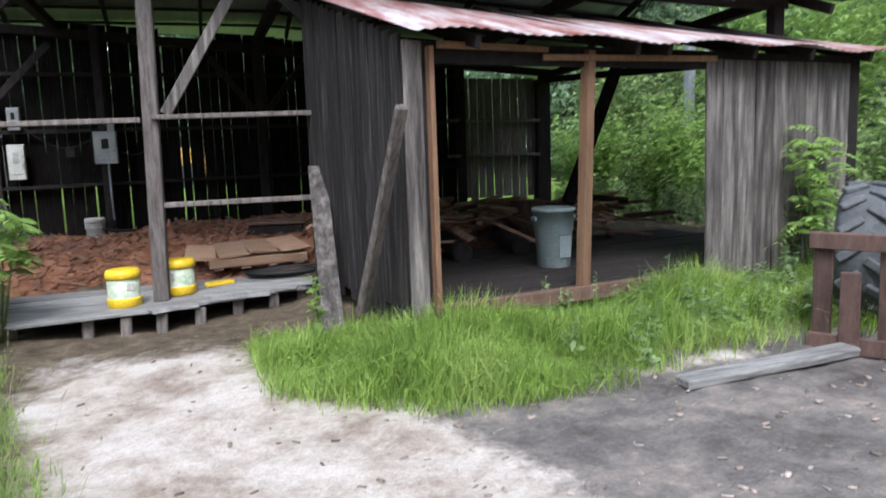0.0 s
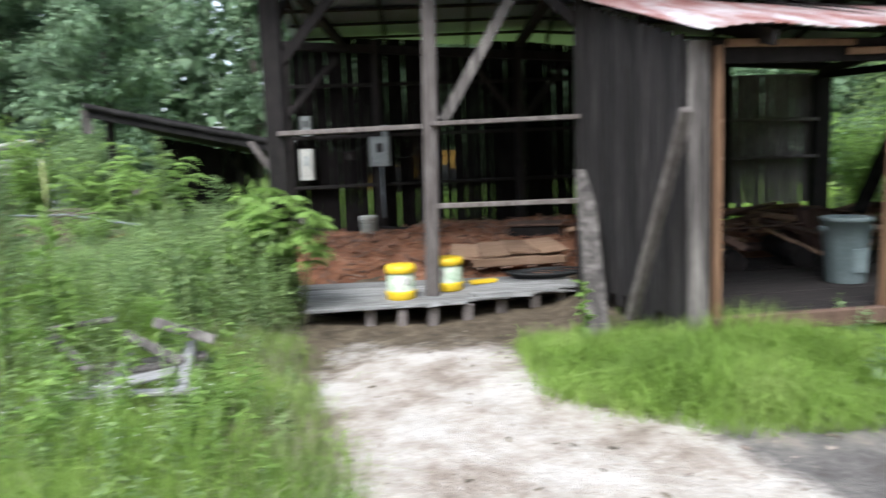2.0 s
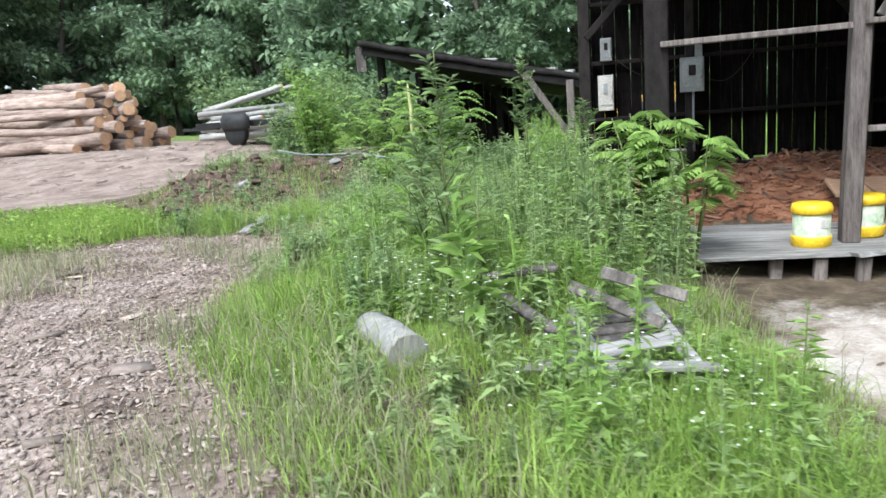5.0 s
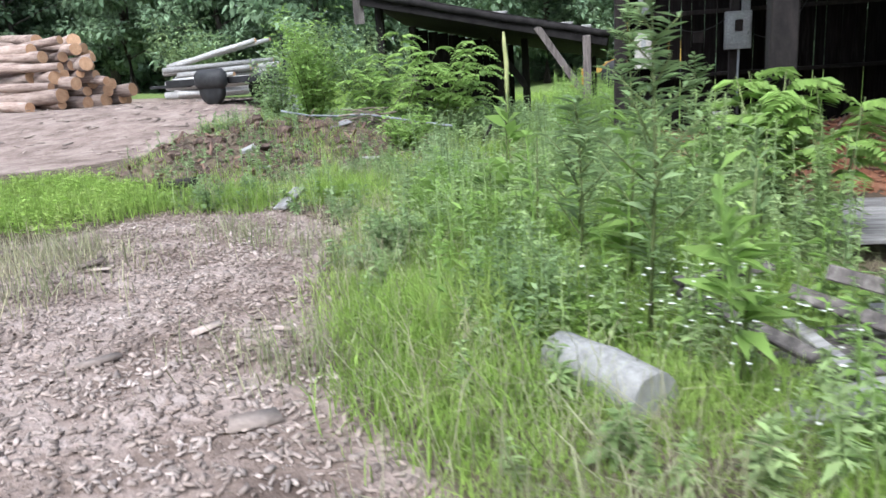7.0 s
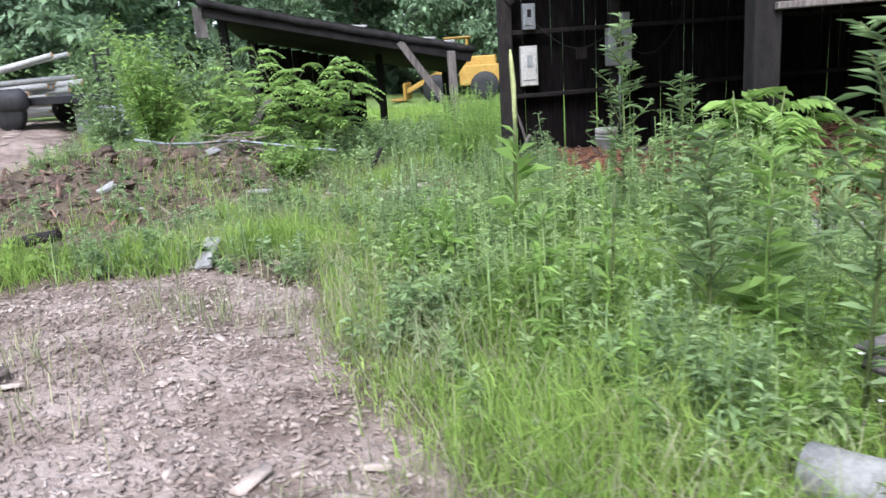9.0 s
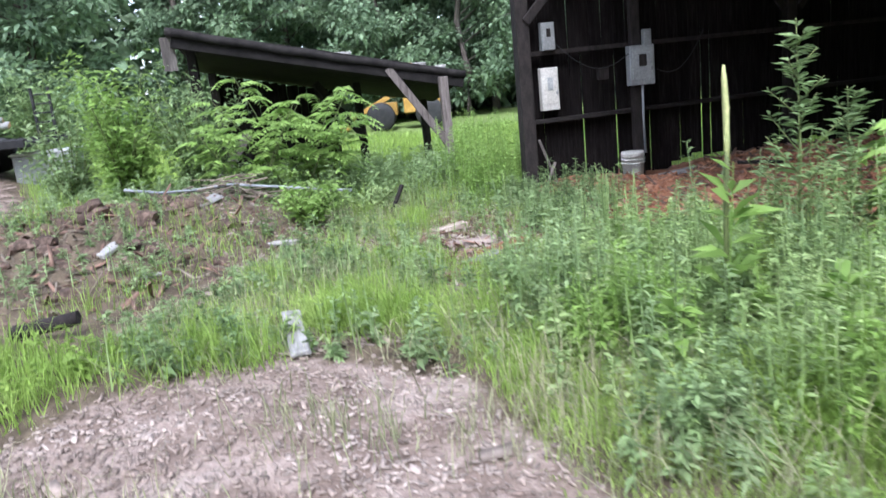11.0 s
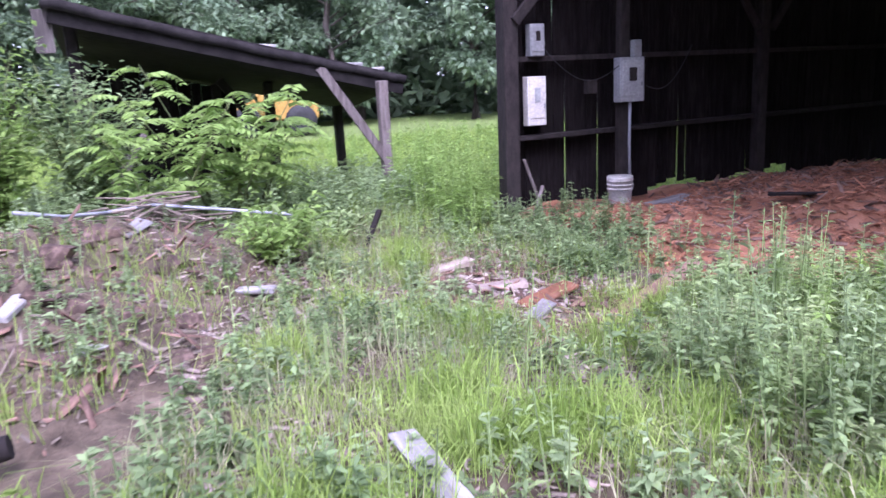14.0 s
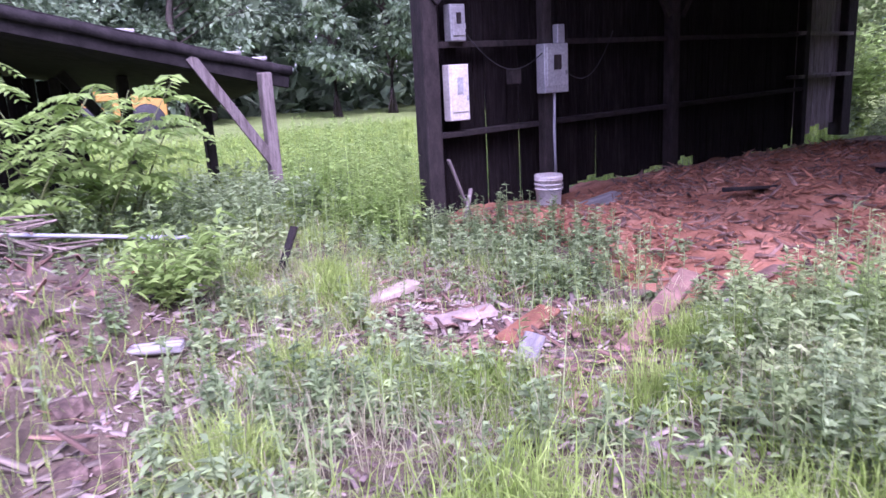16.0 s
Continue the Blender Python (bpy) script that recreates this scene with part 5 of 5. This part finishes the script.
branchy_weed(-3.05, 4.9, 1.5, "tall slender weed with narrow leaves", 101)
branchy_weed(-3.0, 7.7, 1.62, "tall branching weed beside the barn", 102)
branchy_weed(-2.5, 7.9, 1.3, "thin branching weed beside the barn", 103)
branchy_weed(-3.35, 5.5, 1.0, "bushy weed with narrow leaves", 104)
tall_weed(-2.77, 4.4, 0.85, 46, 0.26, 0.27, LIME, "broad-leaved pale green weed", 105, 0.8, 0.5)
tall_weed(-3.1, 5.5, 0.9, 46, 0.24, 0.26, LIME, "upright broad-leaved weed in the bank", 106, 0.8, 0.5)
tall_weed(-3.6, 6.0, 0.8, 40, 0.22, 0.26, LIME, "upright broad-leaved weed in the bank", 107, 0.8, 0.5)
tall_weed(-3.9, 6.2, 0.6, 40, 0.26, 0.4, LIME, "broad pale dock-like weed", 111, 0.9, 0.4)
tall_weed(-4.3, 6.7, 0.45, 34, 0.22, 0.4, LIME, "low broad pale weed at the bank edge", 112, 0.9, 0.4)
tall_weed(-2.35, 6.2, 0.9, 50, 0.2, 0.25, WEED, "upright leafy weed in the bank", 108)
tall_weed(0.95, 6.05, 0.62, 34, 0.17, 0.55, LIME, "young lime-green weed by the lean-to wall", 109, 0.8, 0.4)
# flower spike of a mullein
mullein = thing("mullein", pose(-3.87, 7.05, gz_at(-3.87, 7.05)), "tall pale yellow-green mullein flower spike", "mullein")
stem_part(mullein, [(0, 0, -0.03), (0.01, 0, 0.8), (0.02, 0, 1.0)], [0.015, 0.012, 0.013])
stem_part(mullein, [(0.02, 0, 0.95), (0.02, 0, 1.05), (0.02, 0.005, 1.2), (0.012, 0, 1.33), (0.01, 0, 1.40)], [0.012, 0.015, 0.016, 0.013, 0.005], SPIKE, "flower_spike")
r = np.random.default_rng(110)
v, n = stalk_plants(np.zeros(1), np.zeros(1), np.zeros(1), np.array([0.95]), 26, np.array([0.32]), 0.32, r, top=0.02, spread=0.7, rise=0.6)
sheet("leaves", v, quad_faces(n), LIME, kind="", parent=mullein)


def sumac(px, py, h, spread, fronds, label, seed, name="sumac", first=0.35, leaflet=0.15):
    """A shrub of long feathered fronds on a few stems."""
    ob = thing(name, pose(px, py, gz_at(px, py)), label, "shrub")
    r = np.random.default_rng(seed)
    bs, ws, ls = [], [], []
    for s in range(4):
        a = s * 1.6 + r.uniform(0, 1)
        tip = np.array([math.cos(a) * spread * 0.4, math.sin(a) * spread * 0.3, h * r.uniform(0.75, 0.98)])
        stem_part(ob, [(0, 0, -0.05), tip * 0.5 + np.array([0.03, 0.02, 0.1]), tip], [0.012 if spread < 1 else 0.02, 0.009, 0.004], STEM)
        for k in range(fronds):
            t = first + (1 - first) * (k + r.random()) / fronds
            o = tip * t
            b = r.uniform(0, 2 * np.pi)
            ln = r.uniform(0.32, 0.55) * min(1.0, spread)
            u = np.linspace(0.15, 1, 9)
            c = o + np.stack([np.cos(b) * ln * u, np.sin(b) * ln * u, ln * (0.55 * u - 0.75 * u * u)], -1)
            for sd in (-1, 1):
                bs.append(c)
                ws.append(np.stack([np.cos(b + sd * 1.15) * np.ones(9), np.sin(b + sd * 1.15) * np.ones(9), np.full(9, -0.22)], -1))
                ls.append(leaflet * (1.15 - 0.5 * u) * min(1.0, spread))
    b, w, l = np.concatenate(bs), np.concatenate(ws), np.concatenate(ls)
    sheet("fronds", leaf_quads(b, w, l, l * 0.36, 0.15, r), quad_faces(len(b)), LIME, kind="", parent=ob)
    return ob


sumac(-5.95, 14.4, 1.95, 2.6, 15, "spreading sumac with pale feathered leaves", 120)
sumac(-6.6, 14.2, 1.6, 2.2, 13, "sumac with pale feathered leaves by the shrubs", 126)
sumac(-5.6, 14.6, 1.5, 1.6, 12, "smaller sumac beside the pole shed", 121)
sumac(-2.0, 7.75, 1.5, 0.7, 11, "young sumac at the end of the deck", 122, first=0.45, leaflet=0.24)
sumac(-1.62, 7.4, 1.42, 0.6, 8, "young sumac before the deck", 123, first=0.55, leaflet=0.24)
sumac(-2.5, 7.2, 0.75, 0.7, 8, "young sumac in the weeds", 124)
sumac(6.0, 6.0, 1.7, 0.8, 12, "creeper climbing by the lean-to corner", 125, "creeper")


def shrub(px, py, h, rad, n, leaf, material, label, seed, name="bush"):
    ob = thing(name, pose(px, py, gz_at(px, py)), label, "bush")
    r = np.random.default_rng(seed)
    tips = []
    for k in range(14):
        a = r.uniform(0, 2 * np.pi)
        q = np.array([math.cos(a) * rad * r.uniform(0.2, 0.9), math.sin(a) * rad * r.uniform(0.2, 0.9), h * r.uniform(0.5, 1.0)])
        tips.append(q)
        stem_part(ob, [(0, 0, -0.05), q * 0.5 + np.array([0, 0, 0.1 * h]), q], [0.02, 0.012, 0.004], STEM)
    tips = np.array(tips)
    w = r.integers(0, len(tips), n)
    t = r.uniform(0.15, 1.05, n)
    b = tips[w] * t[:, None] + r.normal(0, 0.11 * rad, (n, 3)) * (0.5 + t[:, None])
    b[:, 2] = np.abs(b[:, 2])
    a = r.uniform(0, 2 * np.pi, n)
    l = leaf * r.uniform(0.6, 1.3, n)
    sheet("leaves", leaf_quads(b, np.stack([np.cos(a), np.sin(a), r.normal(0.4, 0.4, n)], -1), l, l * 0.34, 0.2, r), quad_faces(n), material, kind="", parent=ob)
    return ob


shrub(-8.3, 15.0, 2.3, 0.9, 3600, 0.13, LIME, "bushy willow-like shrub of pale leaves", 130)
shrub(-7.3, 15.2, 2.1, 0.9, 3200, 0.11, WEED, "dense grey-green shrub by the shed", 131)
shrub(-9.2, 15.6, 1.7, 0.8, 2400, 0.12, WEED, "low green shrub by the yard", 132)
shrub(-5.85, 12.0, 0.45, 0.5, 1100, 0.1, LIME, "low bright leafy plant on the rubbish heap", 135, "leafy_plant")
shrub(-5.1, 12.9, 0.4, 0.45, 800, 0.1, DOCK, "low leafy plant by the end of the pipe", 136, "leafy_plant")
shrub(-17.5, 27.5, 2.4, 1.8, 3000, 0.2, WEED, "grey-green bush behind the log pile", 133)
shrub(-13, 27, 2.2, 1.8, 3000, 0.2, WEED, "grey-green bush at the wood edge", 134)
for k, (bx, by, bh) in enumerate(((8.2, 12.5, 2.3), (9.6, 13.5, 2.6), (10.8, 13.0, 2.3), (12.2, 14.2, 2.8), (7.6, 14.6, 2.2), (8.6, 9.0, 1.6), (9.8, 7.6, 2.2), (11.5, 9.5, 2.6), (4.2, 16.5, 2.2))):
    shrub(bx + 1.2, by + 0.8, bh, 1.4, 4200, 0.18, DOCK if k % 2 else LIME, "leafy bush growing behind the barn", 140 + k)

for k, (bx, by, bh) in enumerate(((12.6, 13.4, 5.0), (15.0, 10.0, 5.6), (16.0, 15.5, 6.0), (11.5, 17.5, 4.6), (14.0, 6.0, 4.8), (18.0, 12.0, 6.5))):
    shrub(bx, by, bh, 2.1, 8000, 0.24, DOCK if k % 2 else LIME, "tall bright green sapling beyond the lean-to", 160 + k, "sapling")


# ---- trees ----
def tree(name, h, rad, n, leaf, seed, label, base=0.12, conifer=False):
    ob = thing(name, pose(0, 0, 0), label, "tree", "trees at the wood edge")
    r = np.random.default_rng(seed)
    bm = bmesh.new()
    wob = [(0, 0)] + [(r.normal(0, 0.12), r.normal(0, 0.12)) for _ in range(5)]
    add_rod(bm, [(wob[i][0], wob[i][1], -0.2 + h * 0.97 * i / 5) for i in range(6)], [0.20 * h / 12 * (1.15 - i / 5.2) for i in range(6)], 8)
    cl = []
    limbs = 46
    for k in range(limbs):
        t = base + (1 - base) * (k + r.random()) / limbs
        a = r.uniform(0, 2 * np.pi)
        reach = rad * ((1.05 - t) * 1.1 if conifer else math.sin(math.pi * min(1, 0.12 + 0.86 * (t - base) / (1 - base))) ** 0.6) * r.uniform(0.55, 1.15)
        q = np.array([math.cos(a) * reach, math.sin(a) * reach, h * t + reach * (0.05 if conifer else 0.3)])
        if k % 2 == 0:
            add_rod(bm, [(0, 0, h * t * 0.92), q * np.array([0.55, 0.55, 1.0]) - np.array([0, 0, reach * 0.12]), q], [0.05, 0.035, 0.012], 5, False)
        for u in (1.0, 0.72, 0.45):
            cl.append((q * np.array([u, u, 1]) - np.array([0, 0, (1 - u) * reach * 0.2]), rad * 0.2 * r.uniform(0.7, 1.4)))
    part("trunk", bm, TRUNK, ob, smooth=True)
    c = np.array([q for q, _ in cl])
    s = np.array([g for _, g in cl])
    w = r.integers(0, len(c), n)
    d = r.normal(0, 1, (n, 3))
    d /= np.linalg.norm(d, axis=1, keepdims=True)
    b = c[w] + d * s[w][:, None] * (r.random((n, 1)) ** 0.4) * np.array([1.25, 1.25, 0.6])
    way = d + np.array([0, 0, 0.1]) + r.normal(0, 0.4, (n, 3))
    l = leaf * r.uniform(0.6, 1.4, n)
    sheet("crown", leaf_quads(b, way, l, l * 0.62, 0.25, r), quad_faces(n), LEAF, kind="", parent=ob)
    return ob


kinds = [tree("broadleaf_tree", 13, 3.6, 14000, 0.29, 201, "dense dark green broadleaf tree at the wood edge", 0.06),
         tree("broadleaf_tree", 10, 3.2, 13000, 0.28, 202, "rounded green broadleaf tree at the wood edge", 0.04),
         tree("broadleaf_tree", 16, 3.4, 14000, 0.30, 203, "tall slender broadleaf tree at the wood edge", 0.12),
         tree("conifer_tree", 15, 2.6, 9000, 0.3, 204, "tall dark conifer at the wood edge", 0.08, True)]
tr = random.Random(77)
spots = []
for k in range(26):
    spots.append((-50 + 3.0 * k + tr.uniform(-1, 1), 35 + tr.uniform(-2.5, 2.5) + (4 if k % 2 else 0) + (8 if 13 <= k <= 20 else 0)))
for k in range(9):
    spots.append((-46 + tr.uniform(-3, 3) + 1.2 * k, 14 + 2.6 * k + tr.uniform(-1, 1)))
for k in range(14):
    spots.append((24 + tr.uniform(-2, 7), 0 + 2.6 * k))
for k, (sx, sy) in enumerate(spots):
    src = kinds[(k * 7 + k // 3) % 4]
    m = pose(sx, sy, gz_at(sx, sy), 0, 0, tr.uniform(0, 360))
    if k < 4:
        kinds[k].matrix_world = pose(sx, sy, gz_at(sx, sy), 0, 0, tr.uniform(0, 360))
    else:
        copy_thing(src, m)
# woods beyond and round about
r = np.random.default_rng(300)
n = 200000
a = r.uniform(0, 2 * np.pi, n)
rad = r.uniform(50, 66, n)
fx, fy = -8 + rad * np.cos(a), 6 + rad * np.sin(a) * 0.9
fz = r.random(n) ** 1.2 * (19 + 3 * np.sin(a * 9) + 2 * np.sin(a * 23 + 1))
d = r.normal(0, 1, (n, 3))
l = r.uniform(0.6, 1.5, n)
sheet("far_woods", leaf_quads(np.stack([fx, fy, fz], -1), d, l, l * 0.6, 0.2, r), quad_faces(n), LEAF, "dark green woods round the clearing", "woods")

# ---- litter and small things ----
slivers("wood_chips", 60000, in_rect(-10, -2.1, 1.2, 8.2, lambda x, y, r: inside(x, y, CHIPS) > r.normal(0.0, 0.12, len(x))), ((0.008, 0.042), (0.2, 0.6)), CHIP, "pale wood chips strewn over the ground", "wood chips", lambda x, y: land(x, y) + 0.006, 41)
slivers("slab_litter", 34, in_rect(-9, -3.5, 2.6, 7.6, lambda x, y, r: inside(x, y, CHIPS) > 0.1), ((0.12, 0.26), (0.25, 0.5)), CHIP, "larger pale slabs of bark among the chips", "slabs", lambda x, y: land(x, y) + 0.012, 42, 0.1)
slivers("root_litter", 1000, in_rect(-9.6, -5.4, 9.2, 13.4, lambda x, y, r: inside(x, y, DEBRIS) > 0), ((0.04, 0.2), (0.06, 0.25)), RUBBLE, "dark broken bark and roots on the rubbish heap", "debris", lambda x, y: land(x, y) + 0.015, 50, 0.45)
slivers("debris_litter", 3600, in_rect(-9.6, -5.4, 9.2, 13.8, lambda x, y, r: inside(x, y, DEBRIS) > 0), ((0.03, 0.2), (0.05, 0.16)), STICK, "broken sticks and bark on the rubbish heap", "debris", lambda x, y: land(x, y) + 0.01, 43)
slivers("mid_litter", 5200, in_rect(-6.8, -3.2, 7.9, 13.0), ((0.02, 0.1), (0.1, 0.4)), CHIP, "chips and straw between the weeds", "litter", lambda x, y: land(x, y) + 0.006, 49)
slivers("track_litter", 700, in_rect(-5.0, -3.5, 9.0, 12.4), ((0.03, 0.24), (0.08, 0.25)), RUBBLE, "splintered boards on the bare patch", "debris", lambda x, y: land(x, y) + 0.01, 46)
slivers("sand_litter", 120, in_rect(-1.2, 1.4, 3.0, 7.3), ((0.01, 0.06), (0.1, 0.5)), STICK, "twigs and crumbs on the sand", "litter", lambda x, y: land(x, y) + 0.004, 47, 0.05)
slivers("silt_litter", 260, in_rect(1.0, 5.5, 2.5, 4.6), ((0.015, 0.06), (0.2, 0.6)), CHIP, "pale crumbs on the wet silt", "litter", lambda x, y: land(x, y) + 0.004, 48, 0.05)

slivers("yard_litter", 900, in_rect(-22, -9.8, 13.5, 25, lambda x, y, r: inside(x, y, YARD) > 0.3), ((0.05, 0.3), (0.06, 0.3)), CHIP, "bark slabs and splinters strewn over the yard", "litter", lambda x, y: land(x, y) + 0.012, 53, 0.06)

stub = thing("log_stub", pose(0, 0, 0), "short pale weathered log in the grass", "log")
log("log", (-3.42, 4.62, gz_at(-3.4, 4.6) + 0.07), (-3.08, 4.22, gz_at(-3.08, 4.2) + 0.06), 0.10, 0.105, STUB, stub, 51).data.materials[1] = STUB
dark_log = thing("dark_log", pose(0, 0, 0), "short charred log lying in the grass", "log")
log("log", (-7.9, 9.08, gz_at(-7.9, 9) + 0.08), (-7.45, 9.05, gz_at(-7.42, 9) + 0.14), 0.055, 0.05, DARKX, dark_log, 52).data.materials[1] = DARKX
grey_plank = thing("grey_plank", pose(0, 0, 0), "short grey plank lying at the edge of the grass", "plank")
beam("plank", (-5.98, 7.82, gz_at(-5.97, 7.84) + 0.03), (-6.03, 8.45, gz_at(-6, 8.45) + 0.13), 0.11, 0.035, GREYY, grey_plank, bevel=0.008, wob=0.01)

broken = thing("broken_pallet", pose(-2.3, 4.8, gz_at(-2.3, 4.8) - 0.02, 5, -4, 14), "broken grey pallet sunk in the weeds", "pallet")
for k in range(5):
    bm = bmesh.new()
    add_box(bm, (0.95 - 0.1 * (k % 2), 0.12, 0.025), pose(0.05 * (-1) ** k, -0.42 + 0.19 * k, 0.15 - 0.02 * k, 5 * (k % 2), 4 * (-1) ** k, 9 * (k % 3) - 8), 0.004, 0.014)
    part("slat", bm, GREYX if k < 2 else GREY, broken)
for k in range(3):
    bm = bmesh.new()
    add_box(bm, (0.07, 0.95, 0.12), pose(-0.42 + 0.42 * k, 0, 0.07), 0.006, 0.008)
    part("runner", bm, GREYX, broken)
for k, (x0, y0, x1, y1, z) in enumerate(((-0.5, 0.5, -0.05, 0.52, 0.36), (-0.48, 0.5, -0.15, -0.05, 0.32), (0.0, 0.45, 0.4, 0.0, 0.26), (0.2, 0.5, 0.6, 0.25, 0.3))):
    bm = bmesh.new()
    add_beam(bm, (x0, y0, z), (x1, y1, z - 0.12 * (k > 0)), 0.07, 0.03, 20 * k)
    part("loose_board", bm, GREY, broken)

pipe = thing("plastic_pipe", pose(0, 0, 0), "long thin grey plastic pipe over the rubbish heap", "pipe")
bm = bmesh.new()
add_rod(bm, [(px, py, max(pz, gz_at(px, py) + 0.03)) for px, py, pz in ((-7.7, 12.1, 1.10), (-7.4, 12.35, 1.0), (-7.1, 12.7, 0.95), (-6.71, 13.05, 0.93), (-6.1, 12.9, 0.84), (-5.6, 12.8, 0.76), (-5.3, 12.72, 0.72))], 0.016, 8)
part("tube", bm, PIPE, pipe, smooth=True)
br = random.Random(5)
brush = thing("brush_pile", pose(0, 0, 0), "heap of dry brushwood beside the pipe", "brush pile")
for k in range(150):
    cx, cy = br.gauss(-6.7, 0.45), br.gauss(13.3, 0.22)
    a, ln = br.uniform(0, math.pi), br.uniform(0.3, 0.9)
    z = gz_at(cx, cy) + 0.03 + 0.36 * br.random() * math.exp(-((cx + 6.7) / 0.55) ** 2)
    bm = bmesh.new()
    dx, dy, dz = math.cos(a) * ln / 2, math.sin(a) * ln / 2, br.uniform(-0.08, 0.08)
    add_rod(bm, [(cx - dx, cy - dy, z - dz), (cx + br.uniform(-0.04, 0.04), cy, z + 0.03), (cx + dx, cy + dy, z + dz)], [0.012, 0.01, 0.005], 5)
    part("twig", bm, STICK, brush)
for k, (px, py, a, ln, w, m, lab) in enumerate(((-4.45, 11.75, 10, 0.62, 0.16, CHIP, "pale splintered board on the bare patch"), (-4.25, 11.05, -12, 0.5, 0.14, CHIP, "broken pale board on the bare patch"), (-4.05, 10.6, 15, 0.55, 0.16, BARK, "slab of red rotten wood"), (-4.3, 10.3, 40, 0.4, 0.12, GREYX, "grey board end in the grass"),
                                             (-5.9, 13.0, 8, 0.5, 0.1, BARK, "slab of red wood under the pipe"), (-3.2, 9.55, 75, 0.5, 0.13, STUB, "whitish board end in the weeds"), (-6.9, 12.3, 60, 0.4, 0.14, GREYX, "grey board stuck in the heap"), (-7.25, 10.3, 20, 0.32, 0.2, STUB, "pale slab of concrete on the heap"), (-7.6, 10.8, 70, 0.4, 0.1, STUB, "pale splintered stump end on the heap"),
                                             (-3.4, 10.1, 20, 1.2, 0.14, RUBBLE, "rotten board along the heap"), (-2.6, 9.9, 5, 1.0, 0.12, RUBBLE, "rotten board along the heap"), (-1.0, 12.85, 8, 0.7, 0.25, GREYX, "grey board lying by the back wall"), (-0.7, 11.15, -8, 0.9, 0.12, DARKX, "dark plank on the bark heap"), (-6.2, 11.3, -30, 0.45, 0.13, GREYX, "grey board end in the grass"))):
    ob = thing("loose_board", pose(px, py, max(gz_at(px, py), float(mound_z(px, py))) + 0.04, br.uniform(-10, 10), br.uniform(-14, 4), a), lab, "board")
    bm = bmesh.new()
    add_box(bm, (ln, w, 0.04), None, 0.008, 0.015)
    part("board", bm, m, ob)
for k, (x0, y0, z0, x1, y1, z1, w) in enumerate(((-4.88, 12.56, 0.4, -4.7, 12.62, 0.72, 0.07), (-2.75, 13.2, 0.3, -2.55, 12.7, 0.15, 0.05), (-2.5, 13.1, 0.15, -2.75, 13.25, 1.0, 0.05), (-2.9, 12.9, 0.2, -2.6, 13.1, 0.7, 0.035))):
    ob = thing("propped_stick", pose(0, 0, 0), "old board propped upright in the weeds" if k == 0 else "thin stick leaning at the barn corner", "stick")
    beam("stick", (x0, y0, z0), (x1, y1, z1), w, 0.03, DARKX if k == 0 else POSTW, ob, wob=0.006)
for k in range(170):
    px, py = br.uniform(-9.4, -6.5), br.triangular(9.4, 12.6, 11.0)
    ob = thing("clod", pose(px, py, gz_at(px, py)), "brown clod of earth and roots on the rubbish heap", "clod", "clods on the heap")
    bm = bmesh.new()
    bmesh.ops.create_icosphere(bm, subdivisions=2, radius=0.03 + 0.12 * br.random() ** 2)
    for vv in bm.verts:
        vv.co *= 1 + 0.75 * noise.noise(vv.co * 9 + Vector((k, 0, 0)))
        vv.co.z *= 0.7
    part("lump", bm, CLOD, ob)
